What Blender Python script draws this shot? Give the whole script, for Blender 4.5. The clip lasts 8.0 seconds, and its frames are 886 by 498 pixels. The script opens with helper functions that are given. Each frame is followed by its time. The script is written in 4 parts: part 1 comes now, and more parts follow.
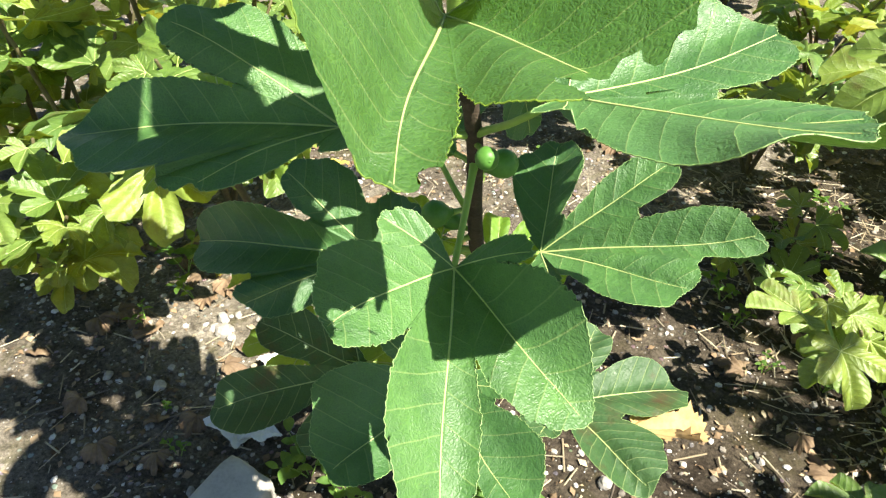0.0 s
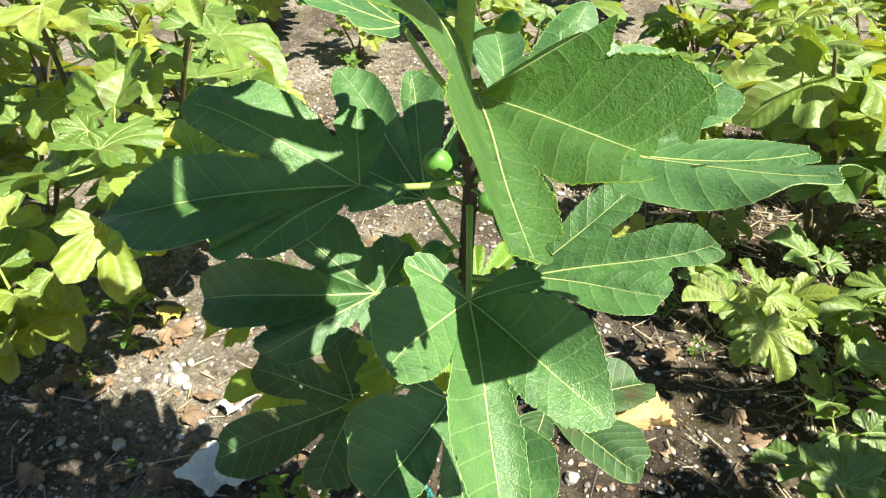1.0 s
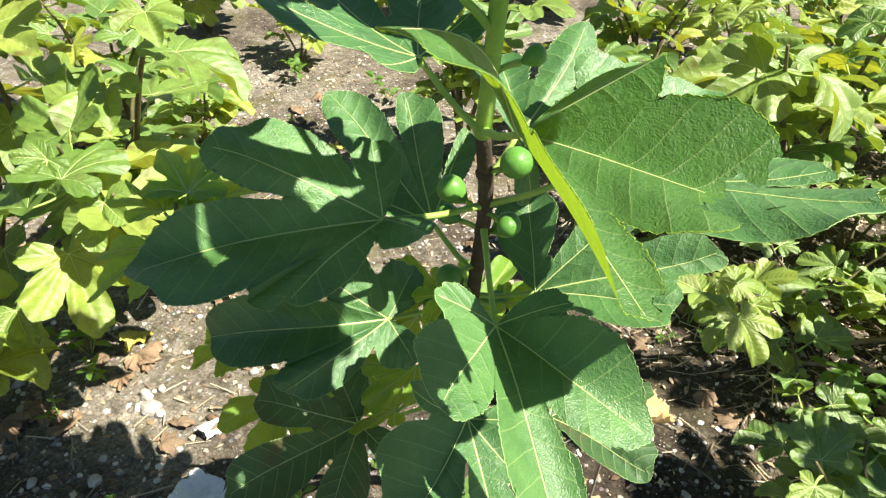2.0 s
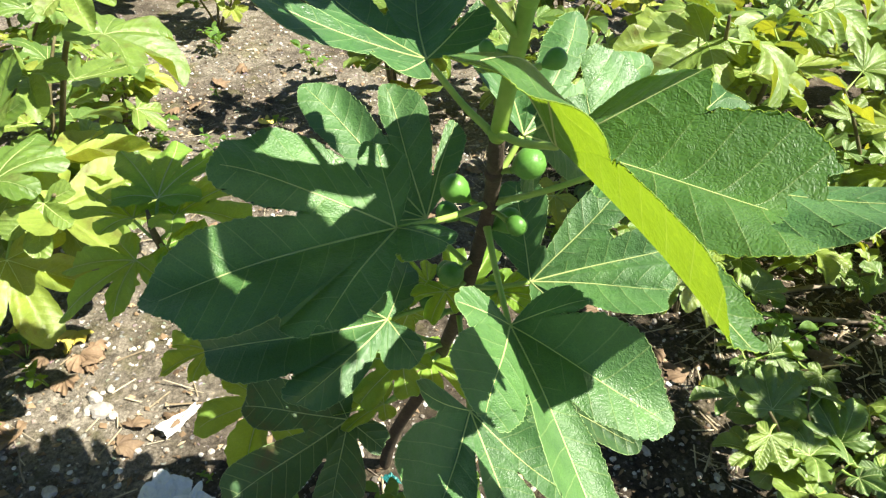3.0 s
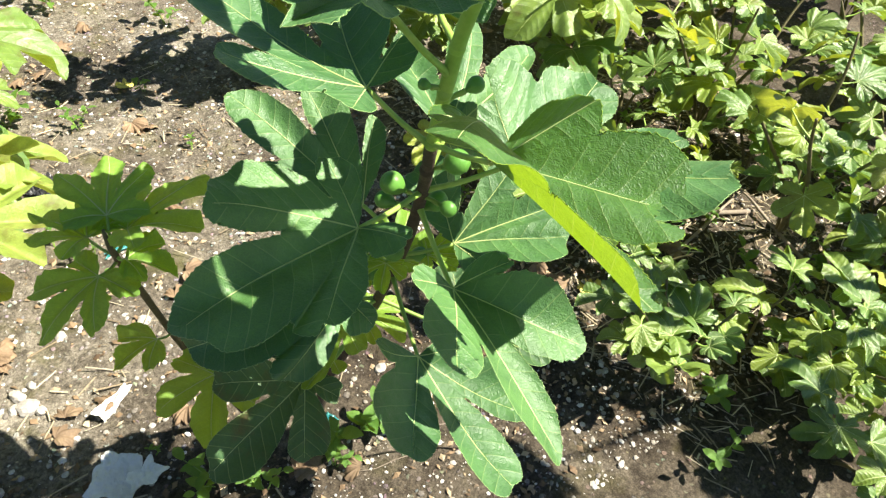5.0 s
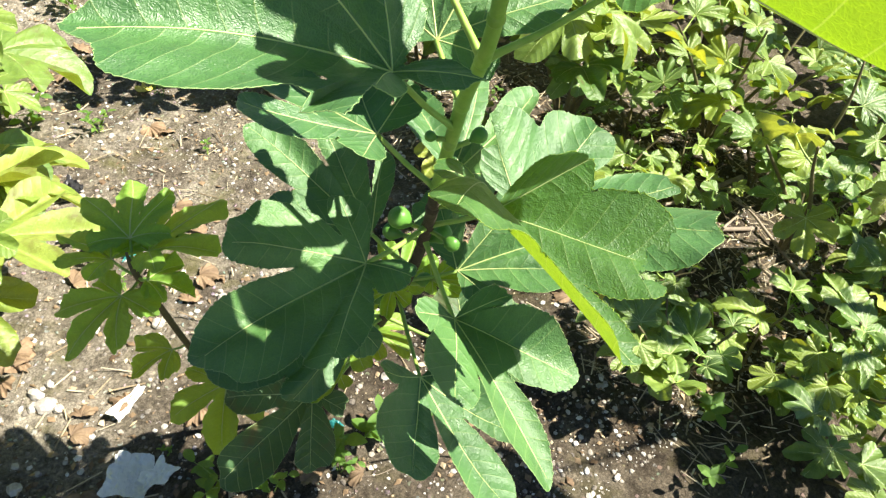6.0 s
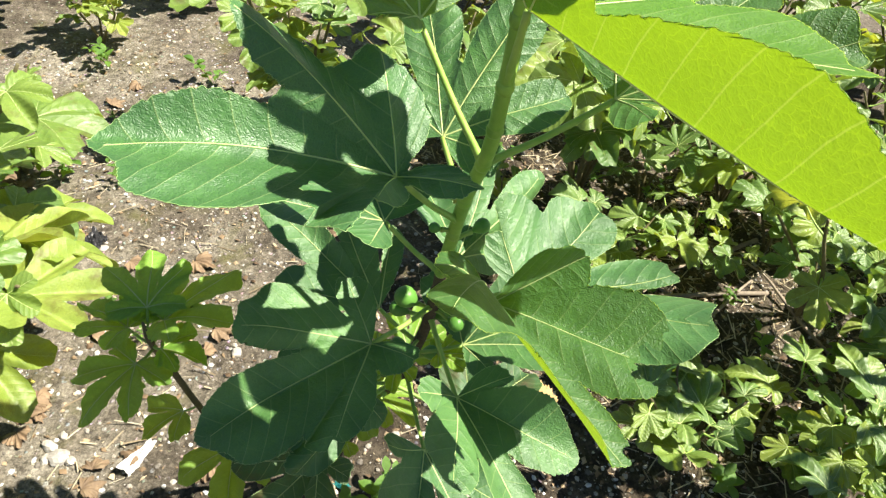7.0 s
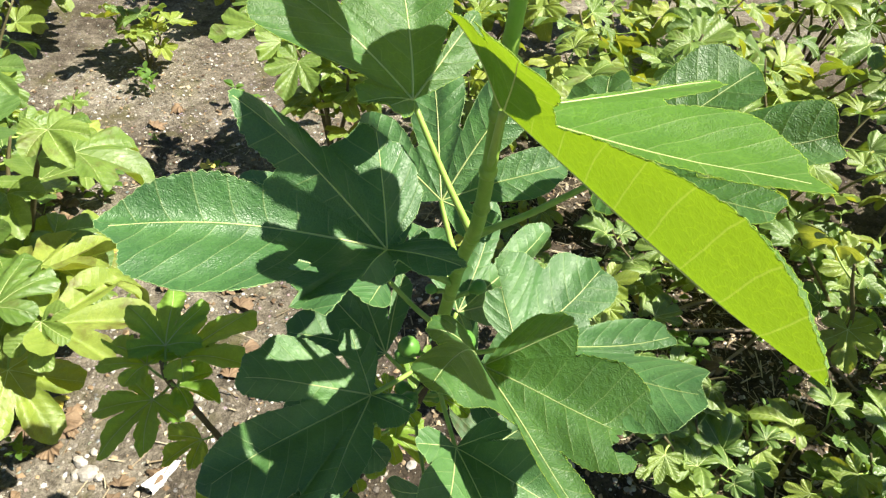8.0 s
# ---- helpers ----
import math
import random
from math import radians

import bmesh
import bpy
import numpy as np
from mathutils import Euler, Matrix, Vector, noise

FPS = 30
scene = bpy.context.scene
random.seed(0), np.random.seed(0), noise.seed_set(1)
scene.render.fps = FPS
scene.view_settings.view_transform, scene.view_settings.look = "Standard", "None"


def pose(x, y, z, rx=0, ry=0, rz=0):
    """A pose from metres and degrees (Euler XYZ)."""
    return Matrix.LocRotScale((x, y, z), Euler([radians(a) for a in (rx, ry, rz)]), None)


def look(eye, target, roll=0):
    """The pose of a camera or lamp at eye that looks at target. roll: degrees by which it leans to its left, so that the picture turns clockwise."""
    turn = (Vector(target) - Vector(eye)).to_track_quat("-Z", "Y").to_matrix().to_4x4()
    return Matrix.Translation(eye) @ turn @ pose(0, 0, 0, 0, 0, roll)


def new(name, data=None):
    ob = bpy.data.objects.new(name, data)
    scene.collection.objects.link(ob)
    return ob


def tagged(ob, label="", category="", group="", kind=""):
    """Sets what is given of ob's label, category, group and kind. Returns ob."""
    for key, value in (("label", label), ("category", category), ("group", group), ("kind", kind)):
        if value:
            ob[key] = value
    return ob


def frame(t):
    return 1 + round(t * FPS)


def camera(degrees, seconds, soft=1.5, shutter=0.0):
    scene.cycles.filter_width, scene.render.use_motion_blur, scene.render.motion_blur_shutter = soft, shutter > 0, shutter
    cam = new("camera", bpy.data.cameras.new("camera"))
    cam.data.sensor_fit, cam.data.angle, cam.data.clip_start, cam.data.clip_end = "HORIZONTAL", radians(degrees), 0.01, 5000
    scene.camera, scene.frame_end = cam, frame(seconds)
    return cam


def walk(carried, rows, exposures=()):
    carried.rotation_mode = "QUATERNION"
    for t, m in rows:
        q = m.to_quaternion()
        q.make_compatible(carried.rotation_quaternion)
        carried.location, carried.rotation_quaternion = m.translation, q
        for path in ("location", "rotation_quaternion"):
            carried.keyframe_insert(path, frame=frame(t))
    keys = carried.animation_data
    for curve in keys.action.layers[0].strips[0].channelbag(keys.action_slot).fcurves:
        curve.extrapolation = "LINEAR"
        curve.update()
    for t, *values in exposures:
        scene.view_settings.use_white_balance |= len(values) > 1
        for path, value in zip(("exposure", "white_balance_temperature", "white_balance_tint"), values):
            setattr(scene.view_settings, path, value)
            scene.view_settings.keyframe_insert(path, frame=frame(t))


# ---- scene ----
cam = camera(66.5, 8.0, soft=1.35)
EXPOSURE = 1.36
PATH = [
    (0, (-0.001, -0.009, 1.045), (0.006, 1.554, -0.204), 1.4),
    (0.5, (-0.043, -0.026, 1.071), (0.128, 1.56, -0.135), 1.3),
    (1, (-0.082, -0.038, 1.093), (0.193, 1.533, -0.114), 1.6),
    (1.5, (-0.107, -0.039, 1.114), (0.24, 1.508, -0.104), 1.3),
    (1.7, (-0.12, -0.032, 1.115), (0.249, 1.517, -0.096), 1.4),
    (2.8, (-0.196, 0.039, 1.126), (0.449, 1.428, -0.16), 4.0),
    (3, (-0.203, 0.039, 1.134), (0.442, 1.414, -0.166), 4.3),
    (3.5, (-0.22, 0.031, 1.151), (0.474, 1.354, -0.178), 4.8),
    (4, (-0.253, 0.03, 1.18), (0.528, 1.234, -0.213), 4.4),
    (4.5, (-0.288, 0.037, 1.217), (0.605, 1.134, -0.197), 6.8),
    (4.7, (-0.294, 0.036, 1.231), (0.632, 1.092, -0.192), 7.5),
    (5.8, (-0.292, 0.035, 1.297), (0.596, 1.057, -0.175), 8.2),
    (6, (-0.292, 0.036, 1.306), (0.598, 1.079, -0.15), 8.6),
    (6.5, (-0.286, 0.037, 1.329), (0.591, 1.167, -0.068), 7.1),
    (7, (-0.277, 0.041, 1.349), (0.611, 1.197, -0.021), 7.8),
    (7.5, (-0.263, 0.043, 1.381), (0.589, 1.238, 0.022), 6.8),
    (8, (-0.24, 0.038, 1.398), (0.561, 1.273, 0.045), 6.1),
]
walk(cam, [(t, look(eye, target, roll)) for t, eye, target, roll in PATH], exposures=[(0.0, EXPOSURE + 0.07), (0.5, EXPOSURE), (3.0, EXPOSURE), (4.5, EXPOSURE + 0.06), (6.0, EXPOSURE + 0.12), (7.0, EXPOSURE - 0.08), (8.0, EXPOSURE - 0.24)])

# ---- light: high sun from the right behind the camera, clear sky ----
SUN_DIR = Vector((0.57, -0.39, 1.0)).normalized()
world = bpy.data.worlds.new("sky")
scene.world = world
world.use_nodes = True
wn = world.node_tree
sky = wn.nodes.new("ShaderNodeTexSky")
sky.sky_type, sky.sun_disc = "NISHITA", False
sky.sun_elevation = math.asin(SUN_DIR.z)
sky.sun_rotation = math.atan2(SUN_DIR.x, SUN_DIR.y)
sky.air_density, sky.dust_density, sky.ozone_density = 1.0, 0.2, 3.0
wn.nodes["Background"].inputs["Strength"].default_value = 0.040
wn.links.new(sky.outputs[0], wn.nodes["Background"].inputs["Color"])
sun = new("sun", bpy.data.lights.new("sun", "SUN"))
sun.data.energy, sun.data.angle, sun.data.color = 5.6, radians(0.55), (1.0, 0.935, 0.80)
sun.matrix_world = look(SUN_DIR * 20, (0, 0, 0))


# ---- materials ----
def material(name):
    m = bpy.data.materials.new(name)
    m.use_nodes = True
    return m, m.node_tree, m.node_tree.nodes["Principled BSDF"]


def node(nt, kind, **values):
    n = nt.nodes.new(kind)
    for key, value in values.items():
        n.inputs[key.replace("_", " ")].default_value = value
    return n


def ramp(nt, source, stops):
    r = nt.nodes.new("ShaderNodeValToRGB")
    while len(r.color_ramp.elements) < len(stops):
        r.color_ramp.elements.new(0.5)
    for e, (p, c) in zip(r.color_ramp.elements, stops):
        e.position, e.color = p, (*c, 1)
    nt.links.new(source, r.inputs[0])
    return r.outputs[0]


def mix(nt, fac, a, b, blend="MIX"):
    m = nt.nodes.new("ShaderNodeMix")
    m.data_type, m.blend_type = "RGBA", blend
    for value, socket in ((fac, m.inputs[0]), (a, m.inputs[6]), (b, m.inputs[7])):
        if isinstance(value, bpy.types.NodeSocket):
            nt.links.new(value, socket)
        elif isinstance(value, tuple):
            socket.default_value = (*value, 1)
        else:
            socket.default_value = value
    return m.outputs[2]


def coords(nt, kind="Object"):
    return nt.nodes.new("ShaderNodeTexCoord").outputs[kind]


def noise_of(nt, vec, scale, detail=4.0, rough=0.6):
    n = node(nt, "ShaderNodeTexNoise", Scale=scale, Detail=detail, Roughness=rough)
    nt.links.new(vec, n.inputs["Vector"])
    return n.outputs["Fac"]


def voronoi_of(nt, vec, scale, feature="F1"):
    n = node(nt, "ShaderNodeTexVoronoi", Scale=scale)
    n.feature = feature
    nt.links.new(vec, n.inputs["Vector"])
    return n


def bump(nt, bsdf, height, strength, distance):
    b = node(nt, "ShaderNodeBump", Strength=strength, Distance=distance)
    nt.links.new(height, b.inputs["Height"])
    nt.links.new(b.outputs[0], bsdf.inputs["Normal"])
    return b.outputs[0]


def math_of(nt, op, a, b):
    m = nt.nodes.new("ShaderNodeMath")
    m.operation = op
    for value, socket in ((a, m.inputs[0]), (b, m.inputs[1])):
        if isinstance(value, bpy.types.NodeSocket):
            nt.links.new(value, socket)
        else:
            socket.default_value = value
    return m.outputs[0]


def leaf_material(name, dark, light, glow, brown=0.0, trans=0.38, rough=0.52, gold=(0.30, 0.27, 0.04), golden=0.0, spec=0.65, pores=480.0, relief=0.6, side_veins=1.0):
    """Matt, finely quilted fig leaf that lets sunlight through."""
    m, nt, p = material(name)
    xyz = coords(nt)
    rnd = nt.nodes.new("ShaderNodeObjectInfo").outputs["Random"]
    tone = ramp(nt, noise_of(nt, xyz, 22.0), [(0.3, dark), (0.7, light)])
    shift = ramp(nt, rnd, [(0.0, (0.60, 0.74, 0.74)), (0.5, (1.0, 1.0, 1.0)), (1.0, (1.25, 1.12, 0.95))] if golden else [(0.0, (0.84, 0.9, 0.86)), (1.0, (1.15, 1.08, 1.0))])
    base = mix(nt, 1.0, tone, shift, "MULTIPLY")
    bent = node(nt, "ShaderNodeTexNoise", Scale=70.0, Detail=2.0)
    nt.links.new(xyz, bent.inputs["Vector"])
    warped = mix(nt, 0.010, xyz, bent.outputs["Color"])
    cells = voronoi_of(nt, warped, pores, "DISTANCE_TO_EDGE").outputs["Distance"]
    net = ramp(nt, cells, [(0.0, (1.30, 1.24, 1.15)), (0.10, (1.0, 1.0, 1.0)), (0.4, (0.93, 0.95, 0.95))])
    base = mix(nt, 0.8, base, mix(nt, 1.0, base, net, "MULTIPLY"))
    wide_cells = voronoi_of(nt, warped, 150.0, "DISTANCE_TO_EDGE").outputs["Distance"]
    wide = ramp(nt, wide_cells, [(0.0, (1.5, 1.38, 1.25)), (0.045, (1.0, 1.0, 1.0))])
    base = mix(nt, 0.5, base, mix(nt, 1.0, base, wide, "MULTIPLY"))
    rib, strength = nt.nodes.new("ShaderNodeAttribute"), nt.nodes.new("ShaderNodeAttribute")
    rib.attribute_name, strength.attribute_name = "rib", "rib_strength"
    wavy = math_of(nt, "ADD", rib.outputs["Fac"], math_of(nt, "MULTIPLY", noise_of(nt, xyz, 38.0, 2.0), 0.16))
    apart = math_of(nt, "PINGPONG", math_of(nt, "SUBTRACT", wavy, 0.22), 0.5)
    line = math_of(nt, "MULTIPLY", ramp(nt, apart, [(0.0, (1, 1, 1)), (0.014, (0.9, 0.9, 0.9)), (0.030, (0, 0, 0))]), strength.outputs["Fac"])
    base = mix(nt, math_of(nt, "MULTIPLY", line, side_veins), base, mix(nt, 0.45, base, (0.52, 0.62, 0.24)))
    if golden:
        f = ramp(nt, math_of(nt, "ADD", rnd, noise_of(nt, xyz, 9.0)), [(1.4 - golden, (0, 0, 0)), (1.55 - golden, (1, 1, 1))])
        base = mix(nt, f, base, gold)
    specks = ramp(nt, noise_of(nt, xyz, 170.0, 2.0), [(0.69, (0, 0, 0)), (0.77, (1, 1, 1))])
    base = mix(nt, math_of(nt, "MULTIPLY", specks, 0.25), base, (0.12, 0.075, 0.025))
    if brown:
        f = ramp(nt, noise_of(nt, xyz, 14.0, 6.0, 0.7), [(0.62 - brown * 0.25, (0, 0, 0)), (0.76 - brown * 0.2, (0.85, 0.85, 0.85))])
        base = mix(nt, f, base, (0.10, 0.055, 0.025))
    nt.links.new(base, p.inputs["Base Color"])
    nt.links.new(ramp(nt, noise_of(nt, xyz, 60.0), [(0.3, (rough - 0.08,) * 3), (0.7, (rough + 0.16,) * 3)]), p.inputs["Roughness"])
    p.inputs["Specular IOR Level"].default_value = spec
    quilt = math_of(nt, "ADD", math_of(nt, "MINIMUM", cells, 0.4), math_of(nt, "MULTIPLY", noise_of(nt, xyz, 700.0, 2.0), 0.25))
    quilt = math_of(nt, "ADD", quilt, math_of(nt, "MULTIPLY", math_of(nt, "MINIMUM", wide_cells, 0.4), 1.2))
    quilt = math_of(nt, "ADD", quilt, math_of(nt, "MULTIPLY", noise_of(nt, xyz, 80.0, 2.0), 1.1))
    quilt = math_of(nt, "ADD", quilt, math_of(nt, "MULTIPLY", math_of(nt, "MULTIPLY", math_of(nt, "POWER", apart, 0.5), strength.outputs["Fac"]), 2.2))
    nrm = bump(nt, p, quilt, relief, 0.0010)
    t = nt.nodes.new("ShaderNodeBsdfTranslucent")
    nt.links.new(mix(nt, 1.0, mix(nt, math_of(nt, "MULTIPLY", line, 0.08), mix(nt, 0.25, mix(nt, 0.45, glow, mix(nt, 1.0, wide, glow, "MULTIPLY")), base), (0.85, 0.88, 0.25)), shift, "MULTIPLY"), t.inputs["Color"])
    nt.links.new(nrm, t.inputs["Normal"])
    ms = node(nt, "ShaderNodeMixShader", Fac=trans)
    nt.links.new(p.outputs[0], ms.inputs[1])
    nt.links.new(t.outputs[0], ms.inputs[2])
    nt.links.new(ms.outputs[0], nt.nodes["Material Output"].inputs["Surface"])
    return m


def plain_material(name, stops, scale, rough, relief=0.0, fine=60.0, spec=0.4, distance=0.002, metal=0.0):
    """Two-scale mottled surface."""
    m, nt, p = material(name)
    xyz = coords(nt)
    a = noise_of(nt, xyz, scale, 5.0)
    b = noise_of(nt, xyz, fine, 4.0)
    base = ramp(nt, math_of(nt, "ADD", math_of(nt, "MULTIPLY", a, 0.65), math_of(nt, "MULTIPLY", b, 0.35)), stops)
    rnd = nt.nodes.new("ShaderNodeObjectInfo").outputs["Random"]
    base = mix(nt, 1.0, base, ramp(nt, rnd, [(0.0, (0.82, 0.82, 0.82)), (1.0, (1.15, 1.13, 1.1))]), "MULTIPLY")
    nt.links.new(base, p.inputs["Base Color"])
    p.inputs["Roughness"].default_value, p.inputs["Specular IOR Level"].default_value = rough, spec
    p.inputs["Metallic"].default_value = metal
    if relief:
        bump(nt, p, math_of(nt, "ADD", a, b), relief, distance)
    return m


LEAF = leaf_material("fig_leaf_green", (0.035, 0.106, 0.030), (0.070, 0.176, 0.047), (0.22, 0.50, 0.012), trans=0.10, rough=0.48, spec=0.78, side_veins=0.45)
LEAF_SUN = leaf_material("fig_leaf_thin", (0.037, 0.114, 0.029), (0.072, 0.180, 0.045), (0.42, 0.62, 0.008), trans=0.34, rough=0.49, spec=0.75, side_veins=0.45)
LEAF_OLD = leaf_material("fig_leaf_browned", (0.030, 0.085, 0.028), (0.055, 0.13, 0.045), (0.22, 0.36, 0.02), brown=0.25, trans=0.22)
LEAF_YOUNG = leaf_material("fig_leaf_young", (0.07, 0.19, 0.024), (0.11, 0.26, 0.030), (0.33, 0.50, 0.006), trans=0.40, relief=0.35, side_veins=0.55)
LEAF_BUSH = leaf_material("fig_leaf_yellowish", (0.115, 0.20, 0.034), (0.21, 0.31, 0.058), (0.56, 0.62, 0.03), brown=0.15, trans=0.32, rough=0.40, golden=0.28, spec=0.75, relief=0.45, side_veins=0.5)
LEAF_PALE = leaf_material("fig_leaf_pale_yellow", (0.19, 0.28, 0.045), (0.29, 0.37, 0.075), (0.58, 0.62, 0.05), brown=0.3, trans=0.32, rough=0.45, golden=0.15, gold=(0.40, 0.31, 0.05), spec=0.5, relief=0.45, side_veins=0.5)
# Young leaf with its base lightened in place of sun that misses it
LEAF_SHOOT_LIT = leaf_material("fig_leaf_new_shoot", (0.15, 0.30, 0.035), (0.24, 0.42, 0.06), (0.55, 0.70, 0.03), trans=0.48, relief=0.35, side_veins=0.5)
LEAF_SAPLING = leaf_material("fig_leaf_sapling", (0.15, 0.31, 0.045), (0.22, 0.42, 0.065), (0.50, 0.70, 0.03), trans=0.46, relief=0.4, side_veins=0.4)
LEAF_MID = leaf_material("fig_leaf_mid_green", (0.095, 0.175, 0.038), (0.16, 0.26, 0.056), (0.38, 0.52, 0.03), brown=0.12, trans=0.26, rough=0.40, golden=0.08, spec=0.75, relief=0.45, side_veins=0.5)
LEAF_WEED = leaf_material("weed_leaf", (0.06, 0.15, 0.025), (0.12, 0.25, 0.04), (0.40, 0.60, 0.03), trans=0.4)


def vein_material(name, stops, glow, clear=0.55):
    m = plain_material(name, stops, 40.0, 0.48, spec=0.7)
    nt = m.node_tree
    through_light = node(nt, "ShaderNodeBsdfTranslucent", Color=(*glow, 1))
    half = node(nt, "ShaderNodeMixShader", Fac=clear)
    nt.links.new(nt.nodes["Principled BSDF"].outputs[0], half.inputs[1])
    nt.links.new(through_light.outputs[0], half.inputs[2])
    nt.links.new(half.outputs[0], nt.nodes["Material Output"].inputs["Surface"])
    return m


VEIN = vein_material("leaf_vein", [(0.35, (0.46, 0.56, 0.20)), (0.65, (0.58, 0.66, 0.28))], (0.85, 0.9, 0.3), 0.10)
VEIN_THIN = vein_material("leaf_side_vein", [(0.35, (0.24, 0.40, 0.14)), (0.65, (0.34, 0.50, 0.19))], (0.75, 0.85, 0.2), 0.10)
VEIN_CLEAR = vein_material("leaf_clear_vein", [(0.35, (0.30, 0.46, 0.14)), (0.65, (0.40, 0.55, 0.18))], (0.75, 0.88, 0.30), 0.78)
PETIOLE = plain_material("petiole_green", [(0.35, (0.21, 0.36, 0.06)), (0.65, (0.34, 0.48, 0.11))], 50.0, 0.45, 0.2)
GREEN_STEM = plain_material("shoot_green", [(0.3, (0.20, 0.36, 0.05)), (0.7, (0.31, 0.48, 0.085))], 60.0, 0.5, 0.35)
BARK = plain_material("bark_brown", [(0.25, (0.030, 0.022, 0.015)), (0.55, (0.075, 0.055, 0.036)), (0.8, (0.15, 0.115, 0.08))], 70.0, 0.8, 0.8, 320.0)
YOUNG_BARK = plain_material("young_bark_olive", [(0.3, (0.075, 0.065, 0.030)), (0.7, (0.17, 0.15, 0.07))], 60.0, 0.7, 0.5, 300.0)
DRY_WOOD = plain_material("dry_wood", [(0.3, (0.14, 0.11, 0.085)), (0.7, (0.33, 0.28, 0.22))], 40.0, 0.85, 0.6, 260.0)
FRUIT = plain_material("unripe_fig_skin", [(0.3, (0.07, 0.20, 0.032)), (0.7, (0.12, 0.29, 0.05))], 90.0, 0.42, 0.15, 500.0)
DRY_LEAF = plain_material("dry_leaf", [(0.3, (0.10, 0.065, 0.04)), (0.55, (0.21, 0.145, 0.088)), (0.75, (0.36, 0.27, 0.17))], 25.0, 0.75, 0.5, 150.0)
TAN_LEAF = plain_material("withered_leaf_tan", [(0.3, (0.22, 0.13, 0.05)), (0.5, (0.44, 0.29, 0.12)), (0.75, (0.54, 0.39, 0.20))], 30.0, 0.7, 0.6, 160.0)
YELLOW_LEAF = plain_material("fallen_leaf_yellow", [(0.3, (0.50, 0.42, 0.07)), (0.7, (0.66, 0.56, 0.13))], 30.0, 0.65, 0.4, 160.0)
PAPER = plain_material("crumpled_paper", [(0.3, (0.70, 0.72, 0.72)), (0.7, (0.86, 0.87, 0.86))], 30.0, 0.7, 0.4, 120.0)
TEAL = plain_material("teal_plastic", [(0.3, (0.02, 0.17, 0.17)), (0.7, (0.05, 0.30, 0.29))], 30.0, 0.3, 0.2)
DARK_PLASTIC = plain_material("dark_plastic", [(0.3, (0.015, 0.016, 0.018)), (0.7, (0.05, 0.05, 0.055))], 60.0, 0.35, 0.4)
CONCRETE = plain_material("concrete_block", [(0.25, (0.30, 0.28, 0.25)), (0.5, (0.48, 0.46, 0.42)), (0.75, (0.60, 0.58, 0.54))], 20.0, 0.9, 0.8, 180.0)
PEBBLE = plain_material("pebble", [(0.25, (0.20, 0.18, 0.155)), (0.5, (0.40, 0.375, 0.335)), (0.75, (0.62, 0.60, 0.56))], 30.0, 0.85, 0.4, 200.0)


